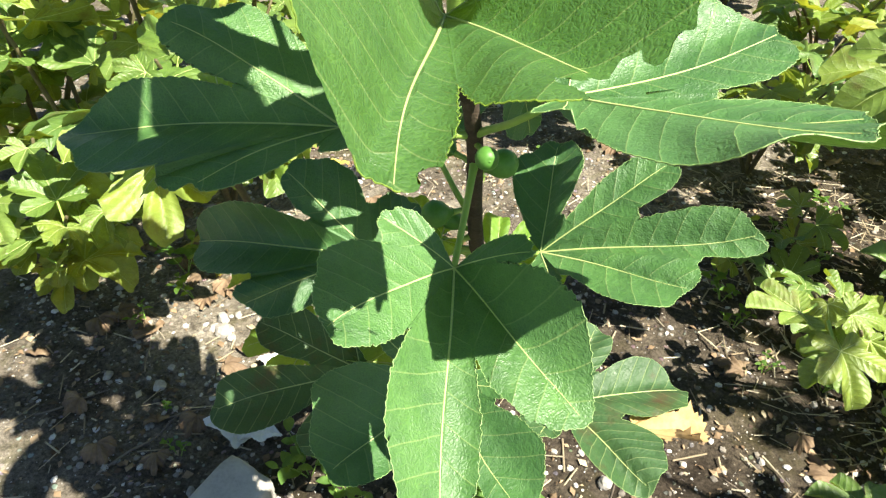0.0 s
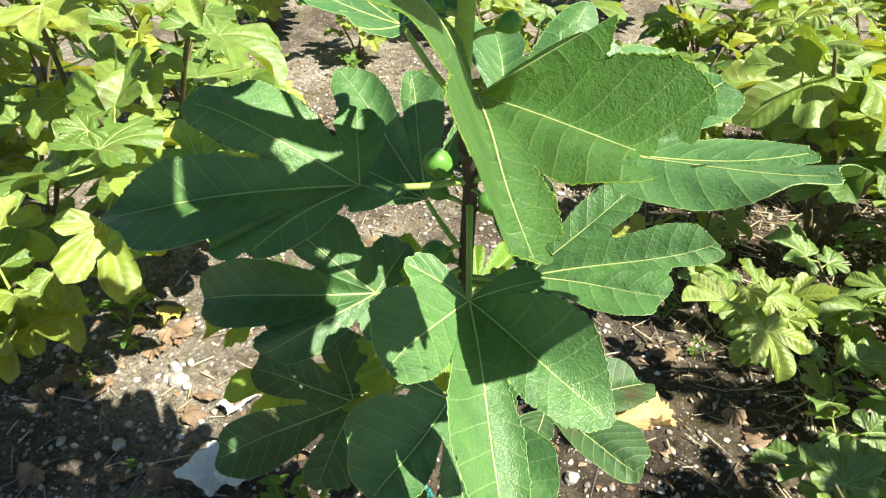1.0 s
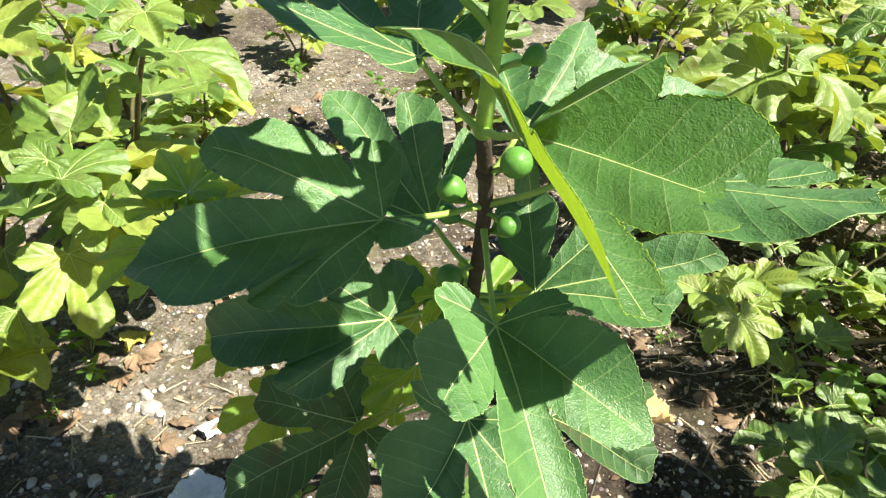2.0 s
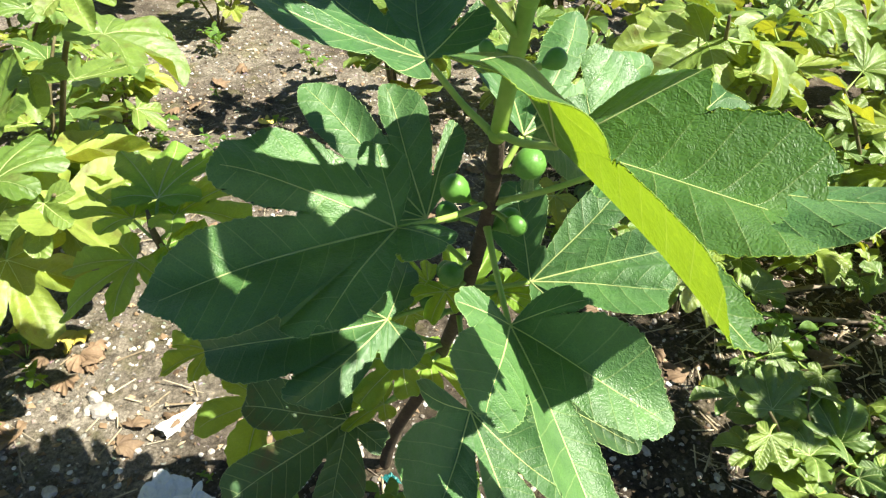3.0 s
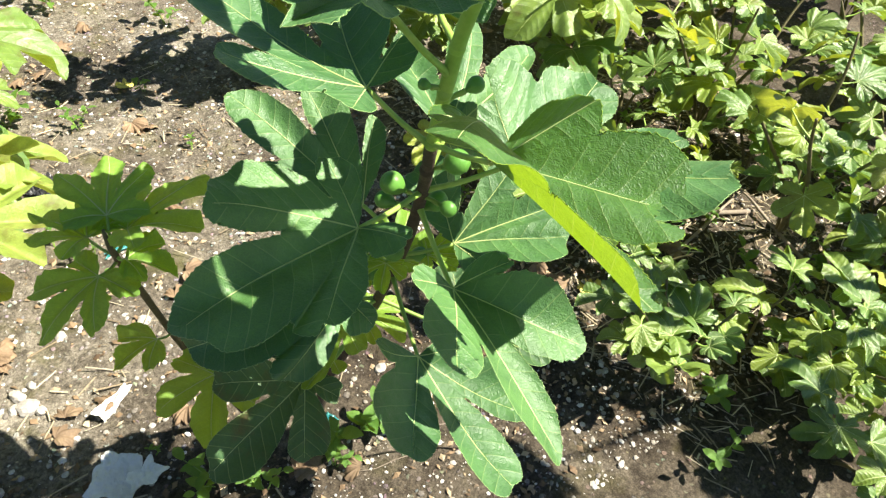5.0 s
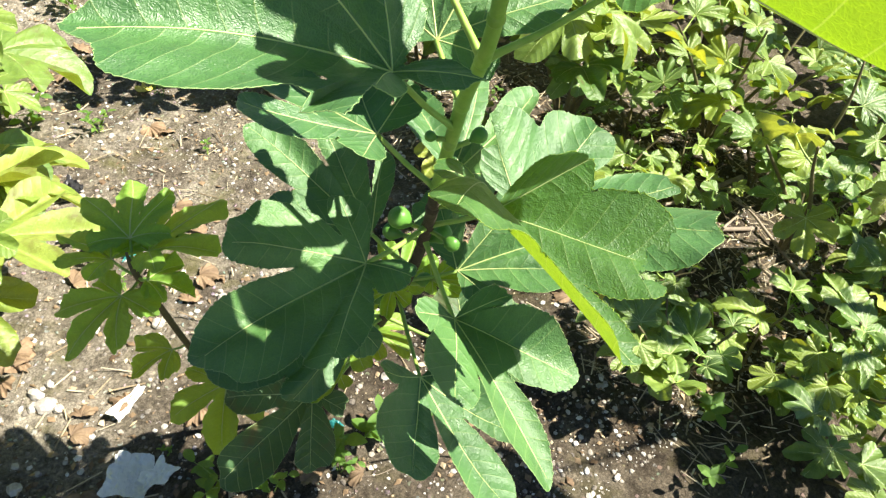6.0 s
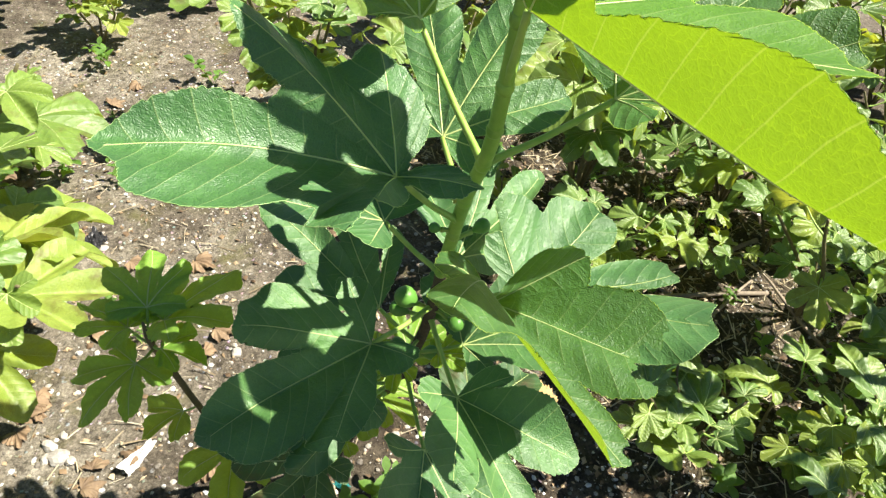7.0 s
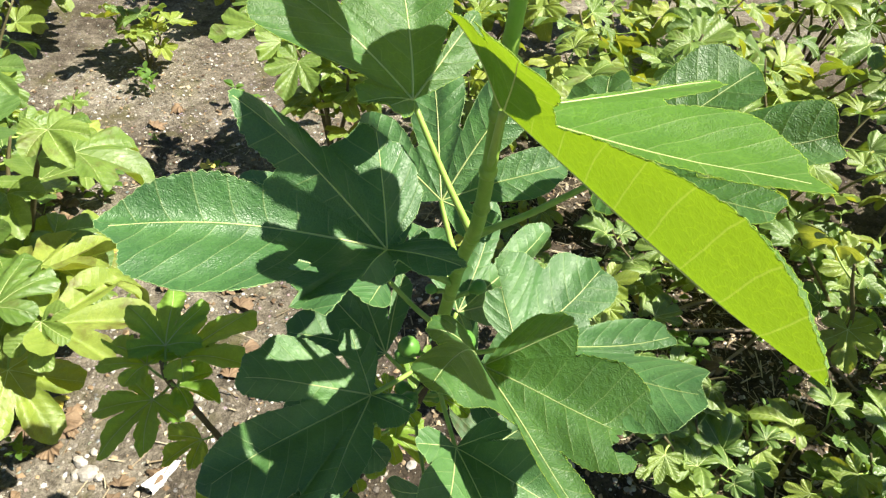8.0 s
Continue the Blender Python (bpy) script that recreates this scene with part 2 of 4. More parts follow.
def soil_material():
    m, nt, p = material("dry_sandy_soil")
    xyz = coords(nt)
    big = ramp(nt, noise_of(nt, xyz, 2.6, 6.0, 0.65), [(0.32, (0.075, 0.060, 0.045)), (0.5, (0.175, 0.152, 0.118)), (0.66, (0.305, 0.276, 0.222))])
    grain = ramp(nt, noise_of(nt, xyz, 130.0, 6.0, 0.8), [(0.3, (0.26, 0.25, 0.24)), (0.52, (1.0, 1.0, 1.0)), (0.70, (1.75, 1.74, 1.72))])
    base = mix(nt, 1.0, big, grain, "MULTIPLY")
    patch = ramp(nt, noise_of(nt, xyz, 26.0, 5.0, 0.75), [(0.36, (0.42, 0.40, 0.38)), (0.5, (1.0, 1.0, 1.0)), (0.64, (1.45, 1.45, 1.46))])
    base = mix(nt, 0.8, base, mix(nt, 1.0, base, patch, "MULTIPLY"))
    chips = voronoi_of(nt, xyz, 58.0)
    chip = ramp(nt, chips.outputs["Distance"], [(0.0, (1, 1, 1)), (0.26, (1, 1, 1)), (0.33, (0, 0, 0))])
    pick = ramp(nt, noise_of(nt, xyz, 60.0, 1.0), [(0.52, (0, 0, 0)), (0.6, (1, 1, 1))])
    chip_colour = mix(nt, 0.80, chips.outputs["Color"], (0.45, 0.425, 0.39))
    f = math_of(nt, "MULTIPLY", math_of(nt, "MULTIPLY", chip, pick), 0.75)
    base = mix(nt, f, base, chip_colour)
    moss = ramp(nt, noise_of(nt, xyz, 5.5, 5.0, 0.7), [(0.53, (0, 0, 0)), (0.68, (0.7, 0.7, 0.7))])
    base = mix(nt, moss, base, (0.12, 0.115, 0.04))
    # Darker soil bed by tree and bushes, deepened in colour for their shade
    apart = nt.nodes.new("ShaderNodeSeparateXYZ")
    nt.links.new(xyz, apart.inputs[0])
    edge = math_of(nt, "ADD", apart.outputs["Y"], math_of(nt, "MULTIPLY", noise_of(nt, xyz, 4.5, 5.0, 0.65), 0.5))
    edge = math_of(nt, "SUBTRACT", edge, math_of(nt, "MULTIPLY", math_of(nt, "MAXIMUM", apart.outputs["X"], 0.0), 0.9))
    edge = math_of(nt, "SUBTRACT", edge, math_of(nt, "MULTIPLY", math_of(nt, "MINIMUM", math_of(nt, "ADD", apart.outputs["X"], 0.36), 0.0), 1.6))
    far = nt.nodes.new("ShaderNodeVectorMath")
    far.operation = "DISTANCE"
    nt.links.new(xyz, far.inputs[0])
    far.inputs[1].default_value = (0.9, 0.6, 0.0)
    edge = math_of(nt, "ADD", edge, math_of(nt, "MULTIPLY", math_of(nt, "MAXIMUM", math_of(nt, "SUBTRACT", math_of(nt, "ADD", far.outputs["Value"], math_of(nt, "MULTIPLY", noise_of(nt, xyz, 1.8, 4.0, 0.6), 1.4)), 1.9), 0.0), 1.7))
    shaded_bed = ramp(nt, math_of(nt, "MULTIPLY", edge, 0.5), [(0.48, (1, 1, 1)), (0.62, (0, 0, 0))])
    base = mix(nt, shaded_bed, base, mix(nt, 1.0, base, (0.50, 0.47, 0.44), "MULTIPLY"))
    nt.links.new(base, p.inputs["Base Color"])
    p.inputs["Roughness"].default_value, p.inputs["Specular IOR Level"].default_value = 0.92, 0.2
    h = math_of(nt, "ADD", math_of(nt, "MULTIPLY", noise_of(nt, xyz, 40.0, 8.0, 0.75), 1.0), math_of(nt, "MULTIPLY", f, 0.35))
    bump(nt, p, h, 1.0, 0.014)
    return m


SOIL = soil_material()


# ---- building helpers ----
def mesh_of(name, verts, faces, mat, smooth=True):
    me = bpy.data.meshes.new(name)
    me.from_pydata(np.asarray(verts, float).tolist(), [], faces.tolist() if isinstance(faces, np.ndarray) else faces)
    me.materials.append(mat)
    if smooth:
        me.polygons.foreach_set("use_smooth", [True] * len(me.polygons))
    me.update()
    return me


def part(name, me, parent, label="", m=None):
    ob = new(name, me)
    ob.parent = parent
    if m is not None:
        ob.matrix_basis = m
    if label:
        ob["label"] = label
    return ob


def thing(name, at, label, category, group="", kind=""):
    ob = tagged(new(name), label, category, group, kind)
    ob.matrix_basis = Matrix.Translation(at)
    return ob


def smooth_path(points, steps):
    """Catmull-Rom curve through the points."""
    p = [np.array(q, float) for q in points]
    p = [2 * p[0] - p[1]] + p + [2 * p[-1] - p[-2]]
    out = []
    for i in range(1, len(p) - 2):
        for s in range(steps):
            t = s / steps
            out.append(0.5 * (2 * p[i] + (p[i + 1] - p[i - 1]) * t + (2 * p[i - 1] - 5 * p[i] + 4 * p[i + 1] - p[i + 2]) * t * t
                              + (3 * p[i] - p[i - 1] - 3 * p[i + 1] + p[i + 2]) * t ** 3))
    out.append(p[-2])
    return out


def tube(name, points, radii, mat, sides=8, steps=5, rough=0.0, rng=None):
    """A tapered, capped limb along a smooth curve."""
    pts = smooth_path(points, steps)
    rad = np.interp(np.linspace(0, 1, len(pts)), np.linspace(0, 1, len(radii)), radii)
    verts, faces = [], []
    side = np.array((0.31, 0.17, 0.93))
    for i, c in enumerate(pts):
        d = pts[min(i + 1, len(pts) - 1)] - pts[max(i - 1, 0)]
        d = d / (np.linalg.norm(d) + 1e-9)
        u = np.cross(d, side)
        if np.linalg.norm(u) < 0.1:
            u = np.cross(d, (1.0, 0.0, 0.0))
        u /= np.linalg.norm(u)
        w = np.cross(d, u)
        for k in range(sides):
            a = 2 * math.pi * k / sides
            r = rad[i] * (1 + (rng.uniform(-rough, rough) if rng else 0))
            verts.append(c + r * (math.cos(a) * u + math.sin(a) * w))
    n = len(pts)
    for i in range(n - 1):
        for k in range(sides):
            a, b = i * sides + k, i * sides + (k + 1) % sides
            faces.append((a, b, b + sides, a + sides))
    faces.append(tuple(range(sides))[::-1])
    faces.append(tuple((n - 1) * sides + k for k in range(sides)))
    return mesh_of(name, verts, faces, mat)


class Leaf:
    """A lobed fig leaf. lobes: (azimuth, length, lift) in degrees and metres about the junction with the petiole; x runs along the
    middle lobe and z out of the upper side. bites: (azimuth, distance, radius) of eaten holes. gaps: (azimuth, distance) of the notches
    between the lobes. crease: (azimuth, steepness, reach) of a fold along which the side of lower azimuth is turned up."""

    def __init__(self, lobes, seed=0, depth=0.52, curl=-9.0, fold=0.07, ruffle=0.006, tooth=0.007, back=48.0, bites=(), blunt=3.0, gaps=(), part_at=0.86, crease=None):
        self.lobes, self.crease = sorted(lobes), crease
        self.rng = random.Random(seed)
        self.curl, self.fold, self.ruffle, self.tooth, self.bites, self.blunt, self.part_at = curl, fold, ruffle, tooth, bites, blunt, part_at
        self.az = np.array([a for a, _, _ in self.lobes])
        self.len = np.array([b for _, b, _ in self.lobes])
        self.lift = np.array([c for _, _, c in self.lobes])
        cuts = [self.az[0] - back]
        self.sinus = [0.16 * self.len[0]]
        for i in range(len(self.lobes) - 1):
            if gaps:
                cuts.append(gaps[i][0])
                self.sinus.append(gaps[i][1])
                continue
            w = self.len[i] / (self.len[i] + self.len[i + 1])
            cuts.append(self.az[i] + (self.az[i + 1] - self.az[i]) * (0.25 + 0.5 * w))
            self.sinus.append(depth * min(self.len[i], self.len[i + 1]) * self.rng.uniform(0.9, 1.1))
        cuts.append(self.az[-1] + back)
        self.sinus.append(0.16 * self.len[-1])
        self.cuts = np.array(cuts)
        self.phase = [self.rng.uniform(0, 6.28) for _ in range(6)]

    def sector(self, th):
        return np.clip(np.searchsorted(self.cuts, th) - 1, 0, len(self.az) - 1)

    def radius(self, th):
        i = self.sector(th)
        right = th > self.az[i]
        edge = np.where(right, self.cuts[i + 1], self.cuts[i])
        s = np.where(right, np.array(self.sinus)[i + 1], np.array(self.sinus)[i])
        u = np.clip(np.abs((th - self.az[i]) / (edge - self.az[i] + 1e-9)), 0, 1)
        r = s + (np.maximum(self.len[i], s) - s) * (1 - np.clip(u / self.part_at, 0, 1) ** self.blunt) ** 0.56
        wob = 1 + 0.022 * np.sin(th * 0.21 + self.phase[0]) + 0.015 * np.sin(th * 0.47 + self.phase[1])
        return r * wob

    def outline(self, n, inset=0.0, toothed=True):
        """Points round the toothed margin, evenly spaced: azimuth and distance."""
        th = np.linspace(self.cuts[0] + 0.5, self.cuts[-1] - 0.5, 3000)
        R = self.radius(th)
        xy = np.stack([R * np.cos(np.radians(th)), R * np.sin(np.radians(th))], -1)
        run = np.concatenate([[0], np.cumsum(np.linalg.norm(np.diff(xy, axis=0), axis=1) + 0.0002)])
        at = np.linspace(0, run[-1], n)
        big = float(self.len.max())
        p = np.stack([np.interp(at, run, xy[:, 0]), np.interp(at, run, xy[:, 1])], -1)
        d = np.gradient(p, axis=0)
        out = np.stack([d[:, 1], -d[:, 0]], -1) / (np.linalg.norm(d, axis=1)[:, None] + 1e-12)
        s = at / big
        beat = s * 120 + 2.2 * np.sin(s * 7.3 + self.phase[2]) + 1.3 * np.sin(s * 17.0 + self.phase[3])
        tooth = big * self.tooth * (0.9 * np.abs(np.sin(beat / 2)) ** 0.8 * (0.75 + 0.45 * np.sin(s * 29 + self.phase[1])) + 0.25 * np.sin(s * 211)) - inset
        fade = np.clip(np.minimum(at, run[-1] - at) / (0.06 * big), 0, 1)
        if toothed:
            p = p + out * (tooth * fade)[:, None]
        return np.degrees(np.unwrap(np.arctan2(p[:, 1], p[:, 0]))), np.hypot(p[:, 0], p[:, 1])

    def ribs(self, i, r, off):
        """Where a place lies between the side veins of lobe i, counted from the junction."""
        ln = self.len[i]
        x, y = r * np.cos(off), r * np.abs(np.sin(off))
        return (x - 0.62 * y - 0.9 * y * y / ln) / (ln * 0.76 / self.count(i)) + np.where(off > 0, 0.3, 0.0)

    def count(self, i):
        return np.maximum(3, np.round(7 * self.len[i] / self.len.max()))

    def lift_at(self, th):
        i = np.clip(np.searchsorted(self.az, th) - 1, 0, len(self.az) - 2)
        u = np.clip((th - self.az[i]) / (self.az[i + 1] - self.az[i]), 0, 1)
        u = u * u * (3 - 2 * u)
        return self.lift[i] * (1 - u) + self.lift[i + 1] * u

    def place(self, th, r):
        """From the flat leaf to its bent shape."""
        th, r = np.asarray(th, float), np.asarray(r, float)
        i = self.sector(th)
        big = float(self.len.max())
        rel = r / self.len[i]
        e = np.radians(self.lift_at(th) + self.curl * (rel - 0.75))
        off = np.abs(np.radians(th - self.az[i]))
        rise = self.fold * r * np.sin(np.clip(off * 2.2, 0, math.pi / 2))
        wave = self.ruffle * (r / big) ** 2 * (np.sin(th * 0.16 + self.phase[4]) + 0.6 * np.sin(th * 0.31 + self.phase[5] + 20 * r))
        if self.crease:
            az, steep, reach = self.crease
            d = np.maximum(r * np.sin(np.radians(np.clip(az - th, 0, 90))), 0)
            rise = rise + steep * reach * np.tanh(np.sqrt(d * d + 9e-6) / reach - 0.003 / reach)
        a = np.radians(th)
        return np.stack([r * np.cos(e) * np.cos(a), r * np.cos(e) * np.sin(a), r * np.sin(e) + rise + wave], -1)

    def blade(self, name, mat, n=220, rings=22):
        ths, Rs = self.outline(n, toothed=False)
        tooth_th, tooth_r = self.outline(n)
        f = np.linspace(0.02, 1, rings)[None, :]
        out = np.clip((f - 0.9) / 0.1, 0, 1)
        TH = ths[:, None] + (tooth_th - ths)[:, None] * out
        RR = (Rs[:, None] + (tooth_r - Rs)[:, None] * out) * f
        keep = np.ones((n - 1, rings - 1), bool)
        for az, dist, rad in self.bites:
            cx, cy = dist * math.cos(radians(az)), dist * math.sin(radians(az))
            X, Y = RR * np.cos(np.radians(TH)) - cx, RR * np.sin(np.radians(TH)) - cy
            turn = np.arctan2(Y, X)
            ragged = rad * (1 + 0.28 * np.sin(3 * turn + az) + 0.16 * np.sin(7 * turn) + 0.07 * np.sin(17 * turn + az))
            d = np.hypot(X, Y) / ragged
            gone = d < 1
            keep &= ~(gone[:-1, :-1] & gone[1:, :-1] & gone[:-1, 1:] & gone[1:, 1:])
            X, Y = np.where(gone, X / (d + 1e-9), X) + cx, np.where(gone, Y / (d + 1e-9), Y) + cy
            RR = np.where(gone, np.hypot(X, Y), RR)
            shift = np.degrees(np.arctan2(Y, X)) - TH
            TH = np.where(gone, TH + (shift + 180) % 360 - 180, TH)
        verts = self.place(TH, RR).reshape(-1, 3)
        a = np.arange(n * rings).reshape(n, rings)
        quads = np.stack([a[:-1, :-1], a[:-1, 1:], a[1:, 1:], a[1:, :-1]], -1)[keep]
        me = mesh_of(name, verts, quads[:, ::-1], mat)
        i = self.sector(TH)
        turn = np.radians(TH - self.az[i])
        cut = np.where(turn > 0, self.cuts[i + 1], self.cuts[i]) - self.az[i]
        near = np.clip(np.abs(np.degrees(turn) / (cut + 1e-9)), 0, 1)
        for key, value in (("rib", self.ribs(i, RR, turn)), ("rib_strength", (1 - near ** 8) * np.clip(8 * RR / self.len[i], 0, 1))):
            me.attributes.new(key, "FLOAT", "POINT").data.foreach_set("value", value.astype(np.float32).ravel())
        return me

    def veins(self, name, mat, width=0.0022, thin_mat=None, rim=0.0):
        lines = []
        if rim:
            th, r = self.outline(900, rim * 0.3)
            for c in range(0, 900, 9):
                lines.append((th[c:c + 10], r[c:c + 10], np.full(len(th[c:c + 10]), rim), 1))
        for i, (az, ln, _) in enumerate(self.lobes):
            k = ln / float(self.len.max())
            f = np.linspace(0.0, 0.97, 40)
            lines.append((np.full(40, az) + 1.5 * np.sin(f * 5 + i) * f, ln * f, width * (0.5 + 0.5 * k) * (1 - 0.80 * f), 0))
        verts, faces, slots = [], [], []
        for th, r, w, slim in lines:
            for az, d, q in self.bites:
                gone = np.hypot(r * np.cos(np.radians(th)) - d * math.cos(radians(az)), r * np.sin(np.radians(th)) - d * math.sin(radians(az))) < q * 1.25
                if gone.any():
                    stop = int(np.argmax(gone))
                    th, r, w = th[:stop], r[:stop], w[:stop]
            if len(th) < 3:
                continue
            p = self.place(th, np.maximum(r, 1e-4))
            up = np.cross(self.place(th, r + 0.001) - p, self.place(th + 0.6, r + 0.0005) - p)
            up /= np.linalg.norm(up, axis=1)[:, None] + 1e-12
            run = np.gradient(p, axis=0)
            run /= np.linalg.norm(run, axis=1)[:, None] + 1e-12
            side = np.cross(up, run)
            side /= np.linalg.norm(side, axis=1)[:, None] + 1e-12
            for j in range(len(th)):
                b = len(verts)
                high = w[j] * 0.22 + (0.00022 if slim else 0.0003)
                verts += [p[j] + side[j] * w[j] * 0.5, p[j] + up[j] * high, p[j] - side[j] * w[j] * 0.5, p[j] - up[j] * high * 1.3]
                if j:
                    for k in range(4):
                        faces.append((b - 4 + k, b - 4 + (k + 1) % 4, b + (k + 1) % 4, b + k))
                        slots.append(slim)
        me = mesh_of(name, verts, faces, mat)
        me.materials.append(thin_mat or VEIN_THIN)
        me.polygons.foreach_set("material_index", slots)
        return me


def leaf_pose(at, turn):
    yaw, pitch, roll = turn
    return Matrix.Translation(at) @ Matrix.Rotation(radians(yaw), 4, "Z") @ Matrix.Rotation(radians(-pitch), 4, "Y") @ Matrix.Rotation(radians(roll), 4, "X")


def ground_z(x, y):
    p = Vector((x, y, 0))
    far = max(0.0, 1 - math.hypot(x - 0.3, y - 1.2) / 12)
    return far * (0.016 * noise.noise(p * 2.1) + 0.012 * noise.noise(p * 6.3) + 0.006 * noise.noise(p * 17.0) + 0.0035 * noise.noise(p * 41.0) + 0.0028 * noise.noise(p * 83.0)) - 0.006


# ---- ground ----
def axis_steps(lo, hi, step, reach):
    inner = list(np.arange(lo, hi + step / 2, step))
    out, d, x = [], step, hi
    while x < reach:
        d *= 1.35
        x += d
        out.append(x)
    down, d, x = [], step, lo
    while x > -reach:
        d *= 1.35
        x -= d
        down.append(x)
    return down[::-1] + inner + out


def build_ground():
    xs, ys = axis_steps(-1.1, 1.7, 0.0095, 400), axis_steps(0.25, 2.4, 0.0095, 400)
    verts = [(x, y, ground_z(x, y)) for y in ys for x in xs]
    n = len(xs)
    faces = [(j * n + i, j * n + i + 1, (j + 1) * n + i + 1, (j + 1) * n + i) for j in range(len(ys) - 1) for i in range(n - 1)]
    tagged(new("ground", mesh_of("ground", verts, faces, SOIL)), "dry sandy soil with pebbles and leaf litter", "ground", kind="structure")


build_ground()


# ---- the fig tree ----
def along(points, z):
    """Place on the trunk at height z."""
    p = np.array(smooth_path(points, 12))
    return np.array([np.interp(z, p[:, 2], p[:, k]) for k in range(3)])


TRUNK = [(0.018, 0.705, -0.03), (0.030, 0.680, 0.12), (0.054, 0.612, 0.33), (0.046, 0.535, 0.52), (0.028, 0.462, 0.70), (0.022, 0.434, 0.80),
         (0.006, 0.407, 0.885), (0.003, 0.385, 0.99), (-0.004, 0.358, 1.06), (-0.012, 0.343, 1.13), (-0.018, 0.332, 1.23), (-0.02, 0.325, 1.31)]

MAIN_LEAVES = []


def fig_leaf(name, at, turn, lobes, node_height, options, mat):
    """A leaf of the tree: junction with the petiole, (yaw, pitch, roll), lobes (azimuth, length, lift), height of its node on the stem."""
    MAIN_LEAVES.append((name, at, turn, lobes, node_height, options, mat))


def young_leaf(at, turn, size, node_height, seed):
    lobes = [(0.0, size, -6.0), (38.0, size * 0.8, 6.0), (-40.0, size * 0.8, 6.0), (92.0, size * 0.45, 12.0), (-90.0, size * 0.45, 12.0)]
    fig_leaf("young", at, turn, lobes, node_height, dict(seed=seed), LEAF_SHOOT_LIT)


fig_leaf("A", (0.0087, 0.3533, 0.7385), (-91.0, -3.4, -5.0), [(-92.3, 0.0647, 36.7), (-36.9, 0.1311, 20.5), (-0.7, 0.1869, -7.9), (33.0, 0.1395, -0.8), (66.0, 0.0646, 39.9)],
         0.775, dict(seed=3, curl=-8.618, fold=0.081, blunt=1.706, part_at=0.942, back=44.046, gaps=[(-67.1, 0.0597), (-20.4, 0.0834), (10.7, 0.0797), (57.0, 0.0419)], bites=[(20.0, 0.136, 0.009)]), LEAF)
fig_leaf("B", (-0.0703, 0.4044, 0.8197), (-170.3, 7.5, -19.1), [(-95.7, 0.071, 16.3), (-27.4, 0.1347, 12.7), (0.9, 0.1754, -4.6), (34.7, 0.112, 10.1), (104.9, 0.0548, 40.4)],
         0.8, dict(seed=4, curl=-11.0, fold=0.003, blunt=2.39, part_at=0.89, back=38, gaps=[(-70.6, 0.0355), (-16.7, 0.0778), (26.2, 0.1228), (58.0, 0.0347)]), LEAF)
fig_leaf("C", (-0.0013, 0.3222, 0.927), (-97.6, 12.0, -4.8), [(-100.5, 0.0548, -18.9), (-46.2, 0.1150, 1.7), (3.0, 0.1765, -4.4), (31.2, 0.152, 2.8), (61.4, 0.0892, 37.0)],
         0.885, dict(seed=5, curl=-2.1, fold=-0.05, blunt=3.1, part_at=0.959, back=50.9, crease=(1.08, 2.0, 0.032), gaps=[(-66.1, 0.052), (-12.6, 0.0996), (10.9, 0.1019), (50.9, 0.0821)], bites=[(9.0, 0.176, 0.011), (-3.0, 0.184, 0.010), (31.0, 0.141, 0.015), (37.0, 0.150, 0.010), (27.0, 0.152, 0.007)]), LEAF_SUN)
fig_leaf("G", (-0.0726, 0.3737, 1.0484), (173.9, 18.3, -9.3), [(-81.6, 0.0941, 39.5), (-30.9, 0.1589, 26.9), (-8.2, 0.195, 0.4), (45.6, 0.0672, 22.9), (123.6, 0.0666, 35.9)],
         0.963, dict(seed=6, curl=-9.923, fold=-0.145, blunt=1.7, part_at=0.78, back=79.881, gaps=[(-55.4, 0.0942), (-22.8, 0.1024), (33.0, 0.1108), (84.9, 0.0213)], bites=[(20.0, 0.083, 0.008)]), LEAF)
fig_leaf("K", (-0.0247, 0.3198, 1.1896), (-85.7, 0.0, -11.0), [(-110.7, 0.05, 2.8), (-45.0, 0.076, 2.1), (1.2, 0.214, -2.9), (28.8, 0.1739, 7.6), (79.9, 0.1663, 9.6)],
         1.125, dict(seed=7, curl=1.3, fold=0.104, blunt=2.55, part_at=0.84, tooth=0.006, back=3, crease=(1.177, 1.45, 0.043), gaps=[(-80.5, 0.040), (-18.0, 0.058), (22.0, 0.0468), (64.6, 0.0963)]), LEAF_YOUNG)
fig_leaf("N", (0.0731, 0.3658, 0.8651), (-38.5, 14.6, 10.0), [(-58.9, 0.0453, 17.4), (-19.9, 0.1876, 9.7), (7.9, 0.1592, -9.6), (49.8, 0.1405, -7.9), (105.4, 0.0625, 30.5)],
         0.8, dict(seed=8, curl=5.747, fold=-0.036, blunt=3.328, part_at=0.871, back=50.59, gaps=[(-54.8, 0.0709), (3.7, 0.1147), (29.4, 0.0815), (76.9, 0.0975)]), LEAF)
fig_leaf("E", (0.0851, 0.4446, 0.6811), (-23.9, 23.7, 26.5), [(-58.7, 0.0581, 20.6), (-17.1, 0.1347, 1.6), (1.3, 0.1743, -3.3), (29.8, 0.1279, 8.6), (85.2, 0.1041, 8.2)],
         0.66, dict(seed=9, curl=-4.9, fold=0.140, blunt=3.35, part_at=0.75, back=46, gaps=[(-47.8, 0.0514), (-5.7, 0.1302), (15.3, 0.0895), (50.9, 0.0349)]), LEAF)
